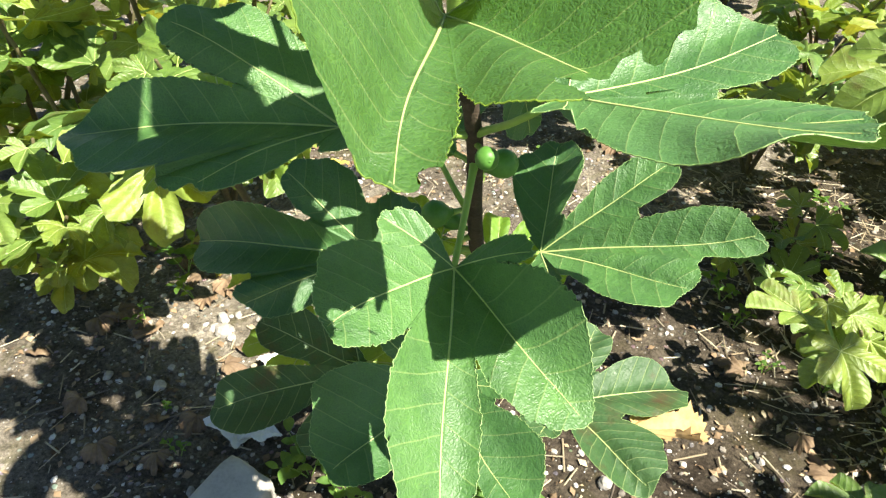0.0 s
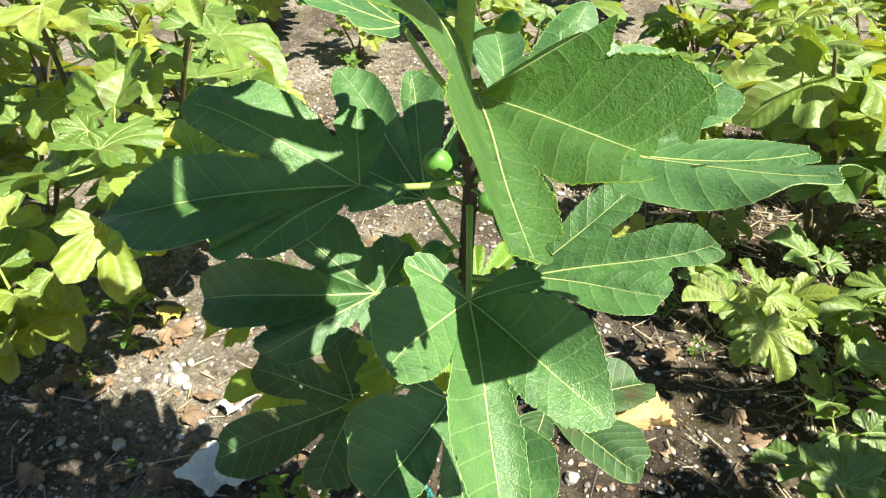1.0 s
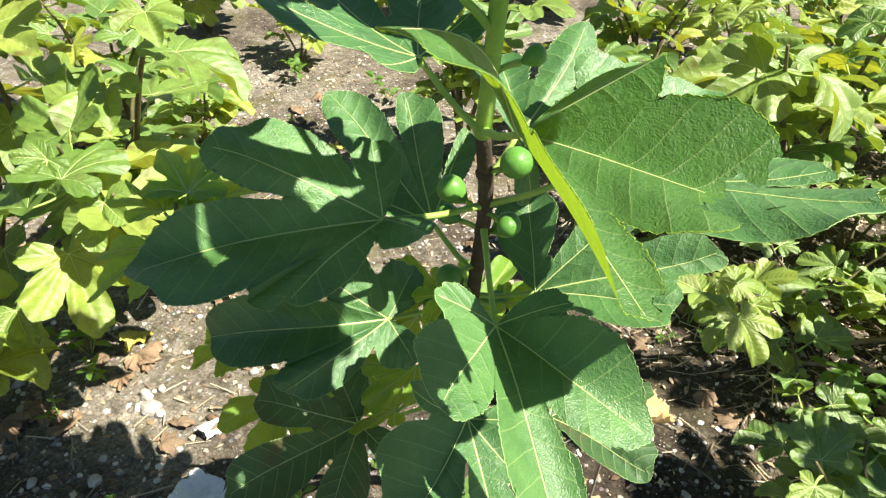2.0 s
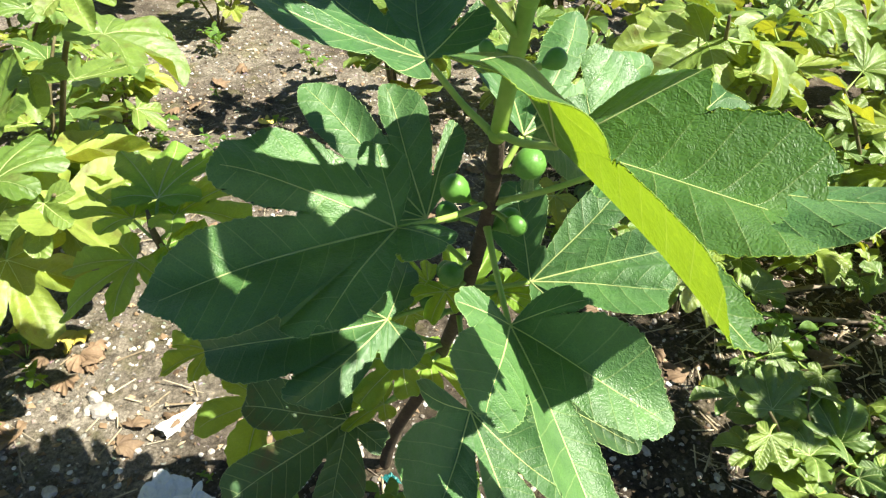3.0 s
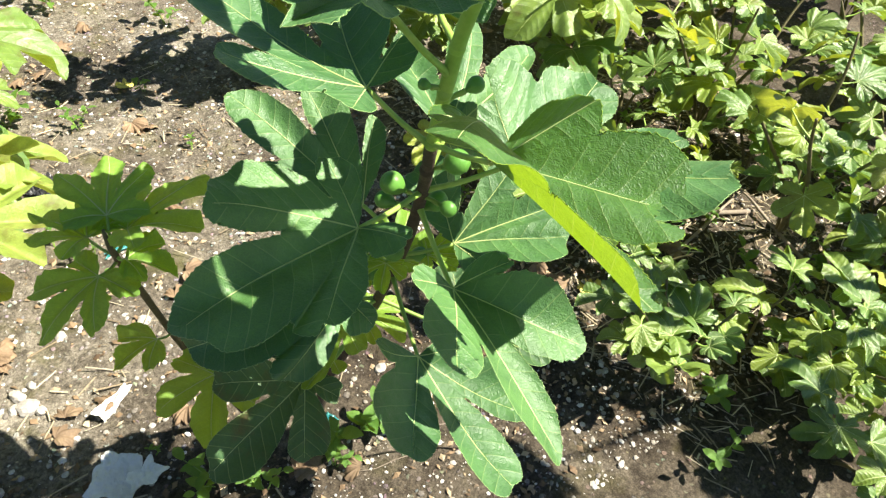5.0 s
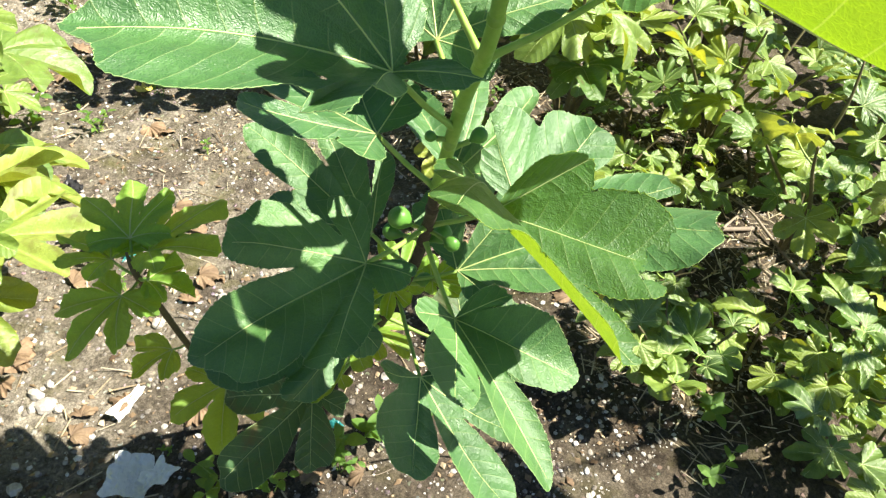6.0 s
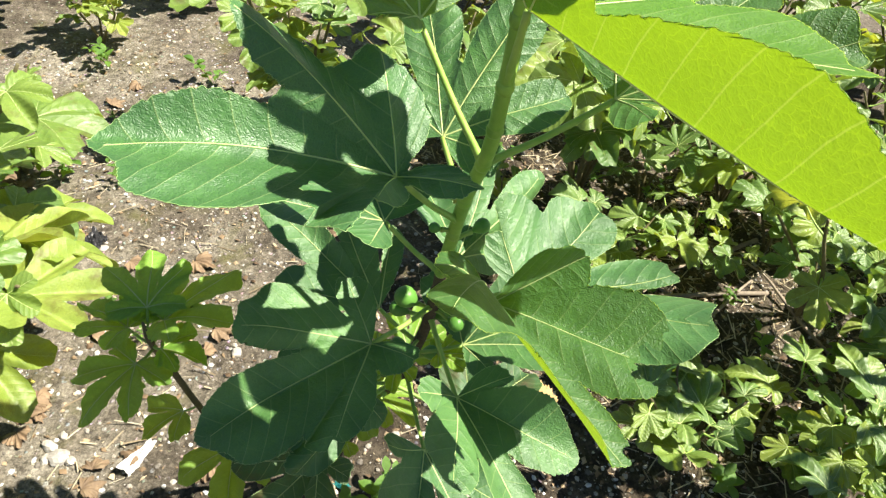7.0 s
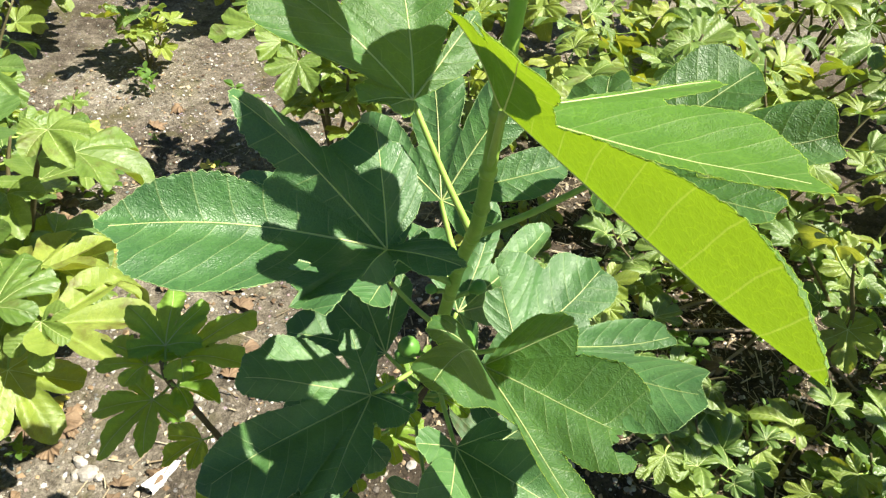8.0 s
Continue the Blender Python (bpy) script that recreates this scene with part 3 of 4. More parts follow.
fig_leaf("D", (-0.0597, 0.4562, 0.6663), (177.4, 6.9, -52.6), [(-120.9, 0.062, -14.0), (-34.6, 0.1056, 8.4), (3.9, 0.173, -5.5), (27.6, 0.1218, 26.6), (116.6, 0.0499, 27.5)],
         0.655, dict(seed=10, curl=-25.1, fold=0.065, blunt=1.90, part_at=0.86, back=42, gaps=[(-78.0, 0.045), (-20.2, 0.0653), (18.2, 0.105), (53.9, 0.0347)]), LEAF)
fig_leaf("R", (0.0031, 0.3879, 0.5825), (-92.4, -0.1, -3.1), [(-87.6, 0.0766, 39.3), (-34.3, 0.1393, 4.2), (1.4, 0.1866, -7.4), (27.0, 0.1379, -6.2), (65.3, 0.068, 18.0)],
         0.6, dict(seed=11, curl=9.9, fold=0.069, blunt=3.02, part_at=0.90, back=36, gaps=[(-73.3, 0.0493), (-14.1, 0.0441), (18.2, 0.0744), (55.0, 0.055)]), LEAF)
fig_leaf("B2", (-0.0047, 0.5035, 0.7381), (108.4, 24.2, -15.7), [(-48.8, 0.1033, 12.9), (-16.9, 0.1465, 6.4), (5.0, 0.1986, -4.9), (38.0, 0.126, 2.4), (68.2, 0.051, 16.0)],
         0.7, dict(seed=12, curl=-3.0, fold=0.041, blunt=1.92, part_at=0.87, back=22, gaps=[(-41.9, 0.0414), (-9.1, 0.0909), (18.8, 0.1), (59.8, 0.04)]), LEAF)
fig_leaf("G2", (-0.0304, 0.4582, 0.923), (126.5, 17.4, -9.7), [(-91.7, 0.0619, 14.9), (-48.9, 0.1274, -7.4), (-6.7, 0.1787, -6.9), (27.0, 0.1234, 5.9), (92.8, 0.0492, 21.2)],
         0.88, dict(seed=13, gaps=[(-87.7, 0.0321), (-26.5, 0.0627), (14.5, 0.0574), (51.2, 0.0417)], curl=13.723, fold=0.033, blunt=2.885, part_at=0.867, back=44.409), LEAF)
fig_leaf("M", (0.045, 0.435, 0.86), (30, -3, 51), [(-68.0, 0.063, -27.0), (-27.0, 0.127, -12.0), (0.0, 0.167, 11.0), (27.0, 0.14, 7.0), (47.0, 0.12, -25.0)],
         0.83, dict(seed=14, depth=0.5), LEAF)
fig_leaf("P", (-0.09, 0.51, 0.45), (-157, 3, -38), [(-91.0, 0.087, 6.0), (-38.0, 0.128, 4.0), (0.0, 0.165, -3.0), (42.0, 0.107, 6.0), (105.0, 0.054, 15.0)],
         0.335, dict(seed=15, depth=0.5), LEAF_OLD)
fig_leaf("S", (0.13, 0.45, 0.47), (9, 9, -7), [(-120.0, 0.073, 24.0), (-67.0, 0.13, 2.0), (0.0, 0.133, -4.0), (50.0, 0.107, 15.0)],
         0.5, dict(seed=16, depth=0.5), LEAF_OLD)
fig_leaf("U", (0.085, 0.33, 1.1), (-46, 31, 22), [(-56.0, 0.057, 25.0), (-27.0, 0.133, 2.0), (0.0, 0.162, -2.0), (32.0, 0.14, -2.0), (81.0, 0.088, 13.0)],
         1.045, dict(seed=17, depth=0.5), LEAF_SUN)
fig_leaf("L", (0.02, 0.45, 1.01), (18, 39, 9), [(-80.0, 0.058, 0.0), (-38.0, 0.115, -5.0), (0.0, 0.145, 5.0), (40.0, 0.14, -4.0), (80.0, 0.125, -4.0)],
         0.99, dict(seed=18, depth=0.5), LEAF)
fig_leaf("I", (-0.0241, 0.4346, 1.1329), (154.1, 35.5, -24.7), [(-98.9, 0.0904, 24.9), (-64.8, 0.1286, 2.7), (-15.8, 0.1484, -5.8), (42.5, 0.0636, 17.8), (53.3, 0.0494, 31.9)],
         1.045, dict(seed=19, curl=-15.414, fold=-0.038, blunt=2.334, part_at=0.895, back=34.084, gaps=[(-92.6, 0.0455), (-30.7, 0.0886), (24.2, 0.0504), (46.5, 0.0468)]), LEAF_SUN)
fig_leaf("W", (-0.01, 0.335, 1.285), (28, 27, 5), [(-85.0, 0.092, 17.0), (-52.0, 0.116, 3.0), (0.0, 0.135, -6.0), (46.0, 0.136, 5.0), (84.0, 0.078, 17.0)],
         1.25, dict(seed=20, depth=0.5), LEAF_YOUNG)
young_leaf((0.055, 0.52, 0.6), (40, 25, 10), 0.075, 0.585, 60)
young_leaf((0.0, 0.56, 0.52), (150, 10, 0), 0.07, 0.5, 61)
young_leaf((-0.02, 0.5, 0.62), (200, 0, 10), 0.06, 0.6, 62)
young_leaf((0.06, 0.46, 0.66), (-30, 10, 0), 0.055, 0.65, 63)
young_leaf((0.0, 0.46, 0.68), (230, 15, 0), 0.045, 0.68, 64)
young_leaf((0.03, 0.56, 0.46), (-60, 0, 0), 0.075, 0.45, 65)
young_leaf((-0.05, 0.6, 0.4), (170, 0, 0), 0.08, 0.38, 66)
young_leaf((-0.015, 0.53, 0.51), (215, 5, 0), 0.085, 0.5, 67)
young_leaf((-0.045, 0.51, 0.46), (165, -5, 10), 0.075, 0.47, 68)
young_leaf((0.0, 0.5, 0.655), (170, 15, 0), 0.065, 0.64, 69)

FIGS = [  # centre, radius, height of its node
    ((-0.003, 0.452, 0.808), 0.0123, 0.785), ((0.046, 0.438, 0.773), 0.0117, 0.760), ((-0.006, 0.438, 0.724), 0.0117, 0.715),
    ((0.031, 0.398, 0.860), 0.0123, 0.835), ((0.000, 0.470, 0.770), 0.0099, 0.765), ((0.008, 0.478, 0.690), 0.0099, 0.68),
    ((-0.012, 0.468, 0.665), 0.0105, 0.655), ((0.010, 0.500, 0.610), 0.0099, 0.60), ((0.056, 0.470, 0.655), 0.0099, 0.65),
    ((0.034, 0.392, 0.945), 0.0075, 0.93), ((0.030, 0.400, 0.800), 0.0088, 0.79), ((-0.014, 0.400, 0.955), 0.0050, 0.945),
]


def build_fig_fruit(parent, at, r, stem_at):
    at, stem_at = np.array(at), np.array(stem_at)
    axis = at - stem_at
    axis /= np.linalg.norm(axis)
    u = np.cross(axis, (0.2, 0.3, 0.9))
    u /= np.linalg.norm(u)
    w = np.cross(axis, u)
    prof = [(-1.5, 0.16), (-1.25, 0.30), (-0.9, 0.60), (-0.5, 0.88), (0.0, 1.0), (0.42, 0.92), (0.72, 0.70), (0.90, 0.42), (0.95, 0.22), (0.91, 0.10), (0.99, 0.04)]
    sides, verts, faces = 16, [], []
    for h, q in prof:
        for k in range(sides):
            a = 2 * math.pi * k / sides
            rib = 1 + 0.02 * math.cos(a * 5)
            verts.append(at + r * (h * axis + q * rib * (math.cos(a) * u + math.sin(a) * w)))
    for i in range(len(prof) - 1):
        for k in range(sides):
            a, b = i * sides + k, i * sides + (k + 1) % sides
            faces.append((a, b, b + sides, a + sides))
    faces.append(tuple((len(prof) - 1) * sides + k for k in range(sides)))
    fruit = part("fig_fruit", mesh_of("fig_fruit", verts, faces, FRUIT), parent, "round unripe green fig")
    end = at - axis * r * 1.45
    part("stalk", tube("stalk", [stem_at, (stem_at + end) / 2 + np.array((0, 0, 0.002)), end], [0.0026, 0.0022, 0.0028], PETIOLE, 7, 4), fruit)


def build_leaf(parent, at, turn, lobes, node_at, mat, options, n=220, rings=22, petiole_r=0.0030, label=""):
    shape = Leaf(lobes, **options)
    m = leaf_pose(at, turn)
    leaf = part("leaf", shape.blade("leaf", mat, n, rings), parent, label, m)
    part("venation", shape.veins("venation", VEIN, thin_mat=VEIN_CLEAR if mat in (LEAF_SUN, LEAF_YOUNG, LEAF_SHOOT_LIT) else None, rim=0.00035 if n > 150 else 0.0), leaf)
    if node_at is not None:
        inv = m.inverted()
        a = np.array(inv @ Vector(node_at))
        b = np.array((-0.001, 0.0, -0.001))
        bow = (a + b) / 2 + np.array(inv.to_3x3() @ Vector((0, 0, -0.003)))
        part("petiole", tube("petiole", [a, a * 0.75 + bow * 0.25 + 0.1 * (bow - a), bow, b], [petiole_r * 1.35, petiole_r, petiole_r * 0.9, petiole_r * 0.8], PETIOLE, 8, 5), leaf)
    return leaf


def build_fig_tree():
    rng = random.Random(5)
    tree = tagged(new("fig_tree"), "young fig tree with large lobed leaves and small unripe green figs", "tree")
    low = [p for p in TRUNK if p[2] < 0.9]
    high = [p for p in TRUNK if p[2] > 0.86]
    part("trunk", tube("trunk", low, [0.0115, 0.0100, 0.0085, 0.0072, 0.0064, 0.0061], BARK, 14, 8, 0.035, rng), tree, "slender brown bark stem")
    part("shoot", tube("shoot", high, [0.0062, 0.0060, 0.0056, 0.0052, 0.0046], GREEN_STEM, 14, 8, 0.02, rng), tree, "green young shoot")
    for z in (0.58, 0.655, 0.715, 0.765, 0.80, 0.84, 0.885, 0.945, 0.99, 1.045, 1.085, 1.125, 1.175):
        c = along(TRUNK, z)
        d = along(TRUNK, z + 0.01) - along(TRUNK, z - 0.01)
        d /= np.linalg.norm(d)
        r = 0.0066 if z < 0.9 else 0.0060
        part("node_ring", tube("node_ring", [c - d * 0.005, c - d * 0.0015, c + d * 0.0015, c + d * 0.005], [r * 0.9, r * 1.1, r * 1.1, r * 0.85], BARK if z < 0.87 else GREEN_STEM, 14, 2), tree)
    for name, at, turn, lobes, z, options, mat in MAIN_LEAVES:
        node_at = along(TRUNK, z) if z else None
        big = name in ("A", "B", "C", "G", "K")
        build_leaf(tree, at, turn, lobes, node_at, mat, options, 760 if big else 360, 54 if name in ("A", "C", "G") else 26 if big else 18)
    for at, r, z in FIGS:
        build_fig_fruit(tree, at, r, along(TRUNK, z))
    # rolled tip bud
    tip = along(TRUNK, 1.30)
    part("bud", tube("bud", [tip, tip + np.array((0, 0, 0.02)), tip + np.array((-0.002, -0.003, 0.045))], [0.005, 0.0048, 0.0006], LEAF_YOUNG, 10, 5), tree, "pointed green bud")


build_fig_tree()


# ---- shared leaves for the bushes ----
def random_lobes(rng, size, lobed=5):
    side = rng.uniform(40, 50)
    rows = [(0.0, size, rng.uniform(-14, 4)), (side, size * rng.uniform(0.74, 0.86), rng.uniform(-4, 14)), (-side, size * rng.uniform(0.74, 0.86), rng.uniform(-4, 14))]
    if lobed == 5:
        rows += [(side * 2.25, size * rng.uniform(0.50, 0.62), rng.uniform(0, 20)), (-side * 2.25, size * rng.uniform(0.50, 0.62), rng.uniform(0, 20))]
    return rows


BUSH_LEAVES = []
for k in range(16):
    rng = random.Random(100 + k)
    BUSH_LEAVES.append((random_lobes(rng, 1.0), dict(seed=k, depth=rng.uniform(0.42, 0.70), part_at=rng.uniform(0.88, 0.96), curl=rng.uniform(-40, 4), fold=rng.uniform(0.02, 0.30), tooth=0.012, back=44,
                                                     blunt=rng.uniform(1.8, 2.8)), rng.uniform(0.04, 0.13), {}))


def bush_leaf(parent, at, turn, size, node_at, mat, rng):
    """A leaf of shared shape with its own petiole."""
    lobes, options, ruffle, made = BUSH_LEAVES[rng.randrange(len(BUSH_LEAVES))]
    size = round(size * 50) / 50
    if (mat.name, size) not in made:
        shape = Leaf([(a, l * size, e) for a, l, e in lobes], ruffle=ruffle * size, **options)
        made[(mat.name, size)] = (shape.blade("leaf", mat, 110, 8), shape.veins("venation", VEIN, 0.0014))
    blade, veins = made[(mat.name, size)]
    m = leaf_pose(at, turn)
    leaf = part("leaf", blade, parent, "", m)
    part("venation", veins, leaf)
    if node_at is not None:
        a = np.array(m.inverted() @ Vector(node_at))
        part("petiole", tube("petiole", [a, a * 0.5 + np.array((0, 0, -0.004)), (0, 0, -0.001)], [0.0028, 0.0021, 0.0018], PETIOLE, 6, 3), leaf)
    return leaf


def build_fig_bush(x, y, height, spread, branches, leaves, seed, size=0.12, mat=None, label="", lean=(0, 0), low=0.35, tops=(), extra=()):
    rng = random.Random(seed)
    mat = mat or LEAF_BUSH
    bush = thing("fig_bush", (x, y, ground_z(x, y)), label or "low fig bush with pale yellow-green lobed leaves", "bush", "fig bushes of the plot")
    for b in range(len(tops) or branches):
        a = 2 * math.pi * (b + rng.uniform(-0.25, 0.25)) / max(branches, 1) + seed
        out = spread * rng.uniform(0.45, 1.0) if branches > 1 else 0.25 * spread
        top = np.array((math.cos(a) * out + lean[0] * height, math.sin(a) * out + lean[1] * height, height * rng.uniform(0.75, 1.0)))
        if tops:
            top = np.array(tops[b], float) - np.array(bush.location)
            a = math.atan2(top[1], top[0])
        mid = top * np.array((0.42, 0.42, 0.52)) + np.array((rng.uniform(-0.03, 0.03), rng.uniform(-0.03, 0.03), 0))
        path = [(0, 0, -0.02), mid * np.array((0.4, 0.4, 0.45)), mid, top * np.array((0.75, 0.75, 0.8)), top]
        r = 0.0035 + 0.006 * height
        part("branch", tube("branch", path, [r, r * 0.9, r * 0.75, r * 0.6, 0.0028], YOUNG_BARK, 8, 4, 0.05, rng), bush)
        pts = np.array(smooth_path(path, 8))
        for i in range(leaves):
            f = low + (0.99 - low) * (i + rng.uniform(0, 0.6)) / leaves
            c = np.array([np.interp(f, np.linspace(0, 1, len(pts)), pts[:, k]) for k in range(3)])
            yaw = math.degrees(a) + 137.5 * i + rng.uniform(-25, 25)
            s = size * rng.uniform(0.72, 1.2) * (0.6 if f > 0.9 else 1)
            pet = s * rng.uniform(0.35, 0.6)
            j = c + np.array((math.cos(radians(yaw)) * pet, math.sin(radians(yaw)) * pet, pet * rng.uniform(0.1, 0.6)))
            j[2] = max(j[2], 0.03)
            pitch = rng.uniform(-34, 30)
            if j[2] < 0.1:
                pitch = abs(pitch) * 0.5
            pick = rng.random()
            tone = mat if mat is not LEAF_BUSH or pick < 0.6 else LEAF_MID if pick < 0.84 else LEAF_PALE
            bush_leaf(bush, j, (yaw + rng.uniform(-20, 20), pitch, rng.uniform(-32, 32)), s, c, tone, rng)
    for at, turn, s, tone, foot in extra:
        home = np.array(bush.location)
        bush_leaf(bush, np.array(at) - home, turn, s, np.array(foot) - home, tone, rng)
    return bush


# right of the tree: low, crowded bushes
build_fig_bush(0.82, 0.86, 0.34, 0.08, 2, 4, 1, 0.075, LEAF_BUSH, "small fig sapling with bright yellow-green leaves", low=0.7, tops=((0.56, 0.75, 0.37), (0.63, 0.71, 0.33), (0.66, 0.80, 0.30)),
               extra=(((0.556, 0.640, 0.360), (-84, -22, 0), 0.085, LEAF_BUSH, (0.565, 0.70, 0.36)), ((0.52, 0.700, 0.375), (175, 8, 0), 0.075, LEAF_PALE, (0.56, 0.73, 0.365))))
build_fig_bush(0.70, 0.36, 0.20, 0.10, 4, 4, 2, 0.085, LEAF_MID, "low fig sapling with green lobed leaves", low=0.5, tops=((0.55, 0.41, 0.29), (0.62, 0.31, 0.25), (0.70, 0.45, 0.24), (0.62, 0.50, 0.20), (0.78, 0.32, 0.22)))
build_fig_bush(0.98, 0.12, 0.24, 0.14, 4, 5, 3, 0.085, LEAF_BUSH)
build_fig_bush(1.36, 0.50, 0.56, 0.22, 5, 4, 4, 0.10, LEAF_BUSH, low=0.45, tops=((0.96, 0.44, 0.56), (1.14, 0.33, 0.50), (1.22, 0.48, 0.40), (1.06, 0.60, 0.46), (1.40, 0.60, 0.55)))
build_fig_bush(1.12, 1.20, 0.78, 0.26, 6, 8, 5, 0.12, LEAF_BUSH, low=0.5, tops=((0.69, 0.88, 0.72), (0.80, 1.02, 0.64), (0.96, 0.94, 0.72), (0.86, 1.26, 0.62), (1.15, 1.10, 0.70), (1.00, 1.40, 0.66)))
build_fig_bush(1.55, 0.95, 0.55, 0.32, 6, 5, 6, 0.11, LEAF_BUSH)
build_fig_bush(1.50, 1.55, 0.65, 0.34, 7, 7, 7, 0.12, LEAF_BUSH)
build_fig_bush(0.90, 1.70, 0.42, 0.28, 6, 6, 8, 0.11, LEAF_BUSH)
build_fig_bush(2.00, 1.35, 0.65, 0.40, 7, 7, 9, 0.12, LEAF_BUSH)
build_fig_bush(1.55, 0.15, 0.45, 0.30, 5, 5, 10, 0.10, LEAF_BUSH)
build_fig_bush(1.95, 0.65, 0.55, 0.35, 6, 5, 16, 0.11, LEAF_BUSH)
build_fig_bush(1.30, 2.25, 0.55, 0.40, 7, 6, 11, 0.12, LEAF_BUSH)
build_fig_bush(2.10, 2.15, 0.65, 0.45, 7, 6, 12, 0.13, LEAF_BUSH)
build_fig_bush(2.70, 1.70, 0.65, 0.45, 7, 6, 13, 0.13, LEAF_BUSH)
# Unseen bush, added only to throw dappled shade on the soil
build_fig_bush(1.58, -0.06, 2.05, 0.45, 4, 3, 17, 0.15, LEAF_MID, "tall fig bush with green leaves that shades the soil", low=0.62)
build_fig_bush(0.45, 1.85, 0.62, 0.22, 5, 7, 30, 0.115, LEAF_BUSH)
for k, (x, y, h, s) in enumerate([(0.92, 0.30, 0.20, 0.085), (0.84, 0.62, 0.16, 0.07), (1.02, 0.92, 0.24, 0.085), (1.22, 0.80, 0.22, 0.09), (0.86, 0.02, 0.20, 0.09), (1.20, 0.16, 0.24, 0.09), (1.36, 0.28, 0.30, 0.10),
                                  (1.32, 1.10, 0.28, 0.09), (1.50, 0.72, 0.30, 0.10), (0.72, 1.12, 0.22, 0.08), (1.70, 0.40, 0.34, 0.11)]):
    build_fig_bush(x, y, h, 0.16, 3, 4, 40 + k, s, LEAF_MID if k % 3 else LEAF_BUSH, "low fig sapling with green lobed leaves", low=0.45)
# left of the tree
build_fig_bush(-0.56, 1.46, 0.74, 0.20, 4, 6, 20, 0.13, LEAF_BUSH, "fig bush with bright yellow-green leaves and dark stems", low=0.5, tops=((-0.28, 1.16, 0.78), (-0.45, 0.99, 0.61), (-0.38, 0.92, 0.56), (-0.36, 1.26, 0.38), (-0.62, 1.22, 0.85), (-0.40, 1.56, 0.52)),
               extra=(((-0.392, 0.939, 0.525), (-8, -14, 8), 0.165, LEAF_PALE, (-0.45, 0.985, 0.53)), ((-0.452, 0.959, 0.572), (62, 12, 0), 0.125, LEAF_BUSH, (-0.45, 0.985, 0.55)),
                      ((-0.472, 0.935, 0.455), (-70, -34, 0), 0.145, LEAF_BUSH, (-0.45, 0.99, 0.50)), ((-0.505, 0.94, 0.54), (190, -8, 10), 0.14, LEAF_BUSH, (-0.45, 0.985, 0.54)),
                      ((-0.364, 1.387, 0.285), (-6, 2, 8), 0.15, LEAF_PALE, (-0.42, 1.42, 0.24)), ((-0.41, 1.34, 0.25), (-70, -10, 0), 0.12, LEAF_BUSH, (-0.43, 1.41, 0.22))))
build_fig_bush(-0.84, 1.12, 0.42, 0.20, 5, 6, 21, 0.095, LEAF_BUSH, low=0.5, tops=((-0.60, 0.86, 0.40), (-0.65, 0.88, 0.28), (-0.70, 1.00, 0.46), (-0.57, 0.94, 0.37), (-0.82, 0.95, 0.40)))
build_fig_bush(-0.80, 1.38, 0.66, 0.22, 4, 7, 29, 0.115, LEAF_BUSH)
build_fig_bush(-1.05, 1.55, 0.70, 0.30, 6, 8, 22, 0.12, LEAF_BUSH)
build_fig_bush(-0.60, 2.25, 0.55, 0.28, 5, 7, 23, 0.12, LEAF_BUSH)
build_fig_bush(-0.36, 2.02, 0.32, 0.14, 4, 5, 31, 0.10, LEAF_BUSH)
build_fig_bush(0.02, 2.75, 0.30, 0.12, 3, 5, 24, 0.10, LEAF_BUSH, "small fig sapling with bright green leaves")
build_fig_bush(-1.10, 2.40, 0.70, 0.35, 6, 7, 25, 0.13, LEAF_BUSH)
build_fig_bush(-0.35, 3.20, 0.50, 0.40, 7, 6, 26, 0.12, LEAF_BUSH)
build_fig_bush(0.50, 3.10, 0.45, 0.35, 6, 6, 27, 0.12, LEAF_BUSH)
build_fig_bush(1.30, 3.20, 0.60, 0.40, 7, 6, 28, 0.13, LEAF_BUSH)


# slender sapling that leans out beside the tree
def build_sapling():
    sap = tagged(new("fig_sapling"), "slender fig sapling with small dull green leaves", "sapling")
    path = [(-0.10, 0.74, -0.02), (-0.16, 0.735, 0.20), (-0.202, 0.702, 0.40), (-0.228, 0.660, 0.56), (-0.247, 0.619, 0.685), (-0.249, 0.622, 0.72)]
    part("stem", tube("stem", path, [0.0064, 0.0058, 0.0050, 0.0046, 0.0040, 0.0016], YOUNG_BARK, 10, 6, 0.04, random.Random(3)), sap)
    for k, (at, turn, size, z, mat) in enumerate([
            ((-0.225, 0.632, 0.700), (13, 4, -10), 0.118, 0.68, LEAF_SAPLING), ((-0.238, 0.650, 0.712), (68, 14, 0), 0.10, 0.70, LEAF_SAPLING), ((-0.265, 0.640, 0.700), (118, 4, 10), 0.085, 0.68, LEAF_SAPLING),
            ((-0.270, 0.605, 0.675), (205, -10, 0), 0.098, 0.67, LEAF_SAPLING), ((-0.240, 0.605, 0.685), (-35, -6, 0), 0.060, 0.68, LEAF_SAPLING),
            ((-0.228, 0.690, 0.43), (-170, 0, 0), 0.075, 0.42, LEAF_SHOOT_LIT), ((-0.175, 0.640, 0.36), (-120, -6, 0), 0.12, 0.36, LEAF_SHOOT_LIT)]):
        rng = random.Random(800 + k)
        build_leaf(sap, at, turn, random_lobes(rng, size * 0.88, 5 if size > 0.08 else 3), along(path, z), mat, dict(seed=800 + k, depth=0.40, part_at=0.9, blunt=1.9, back=52, ruffle=0.009, curl=-22.0, fold=0.14, tooth=0.03), 140, 10, 0.002)


build_sapling()


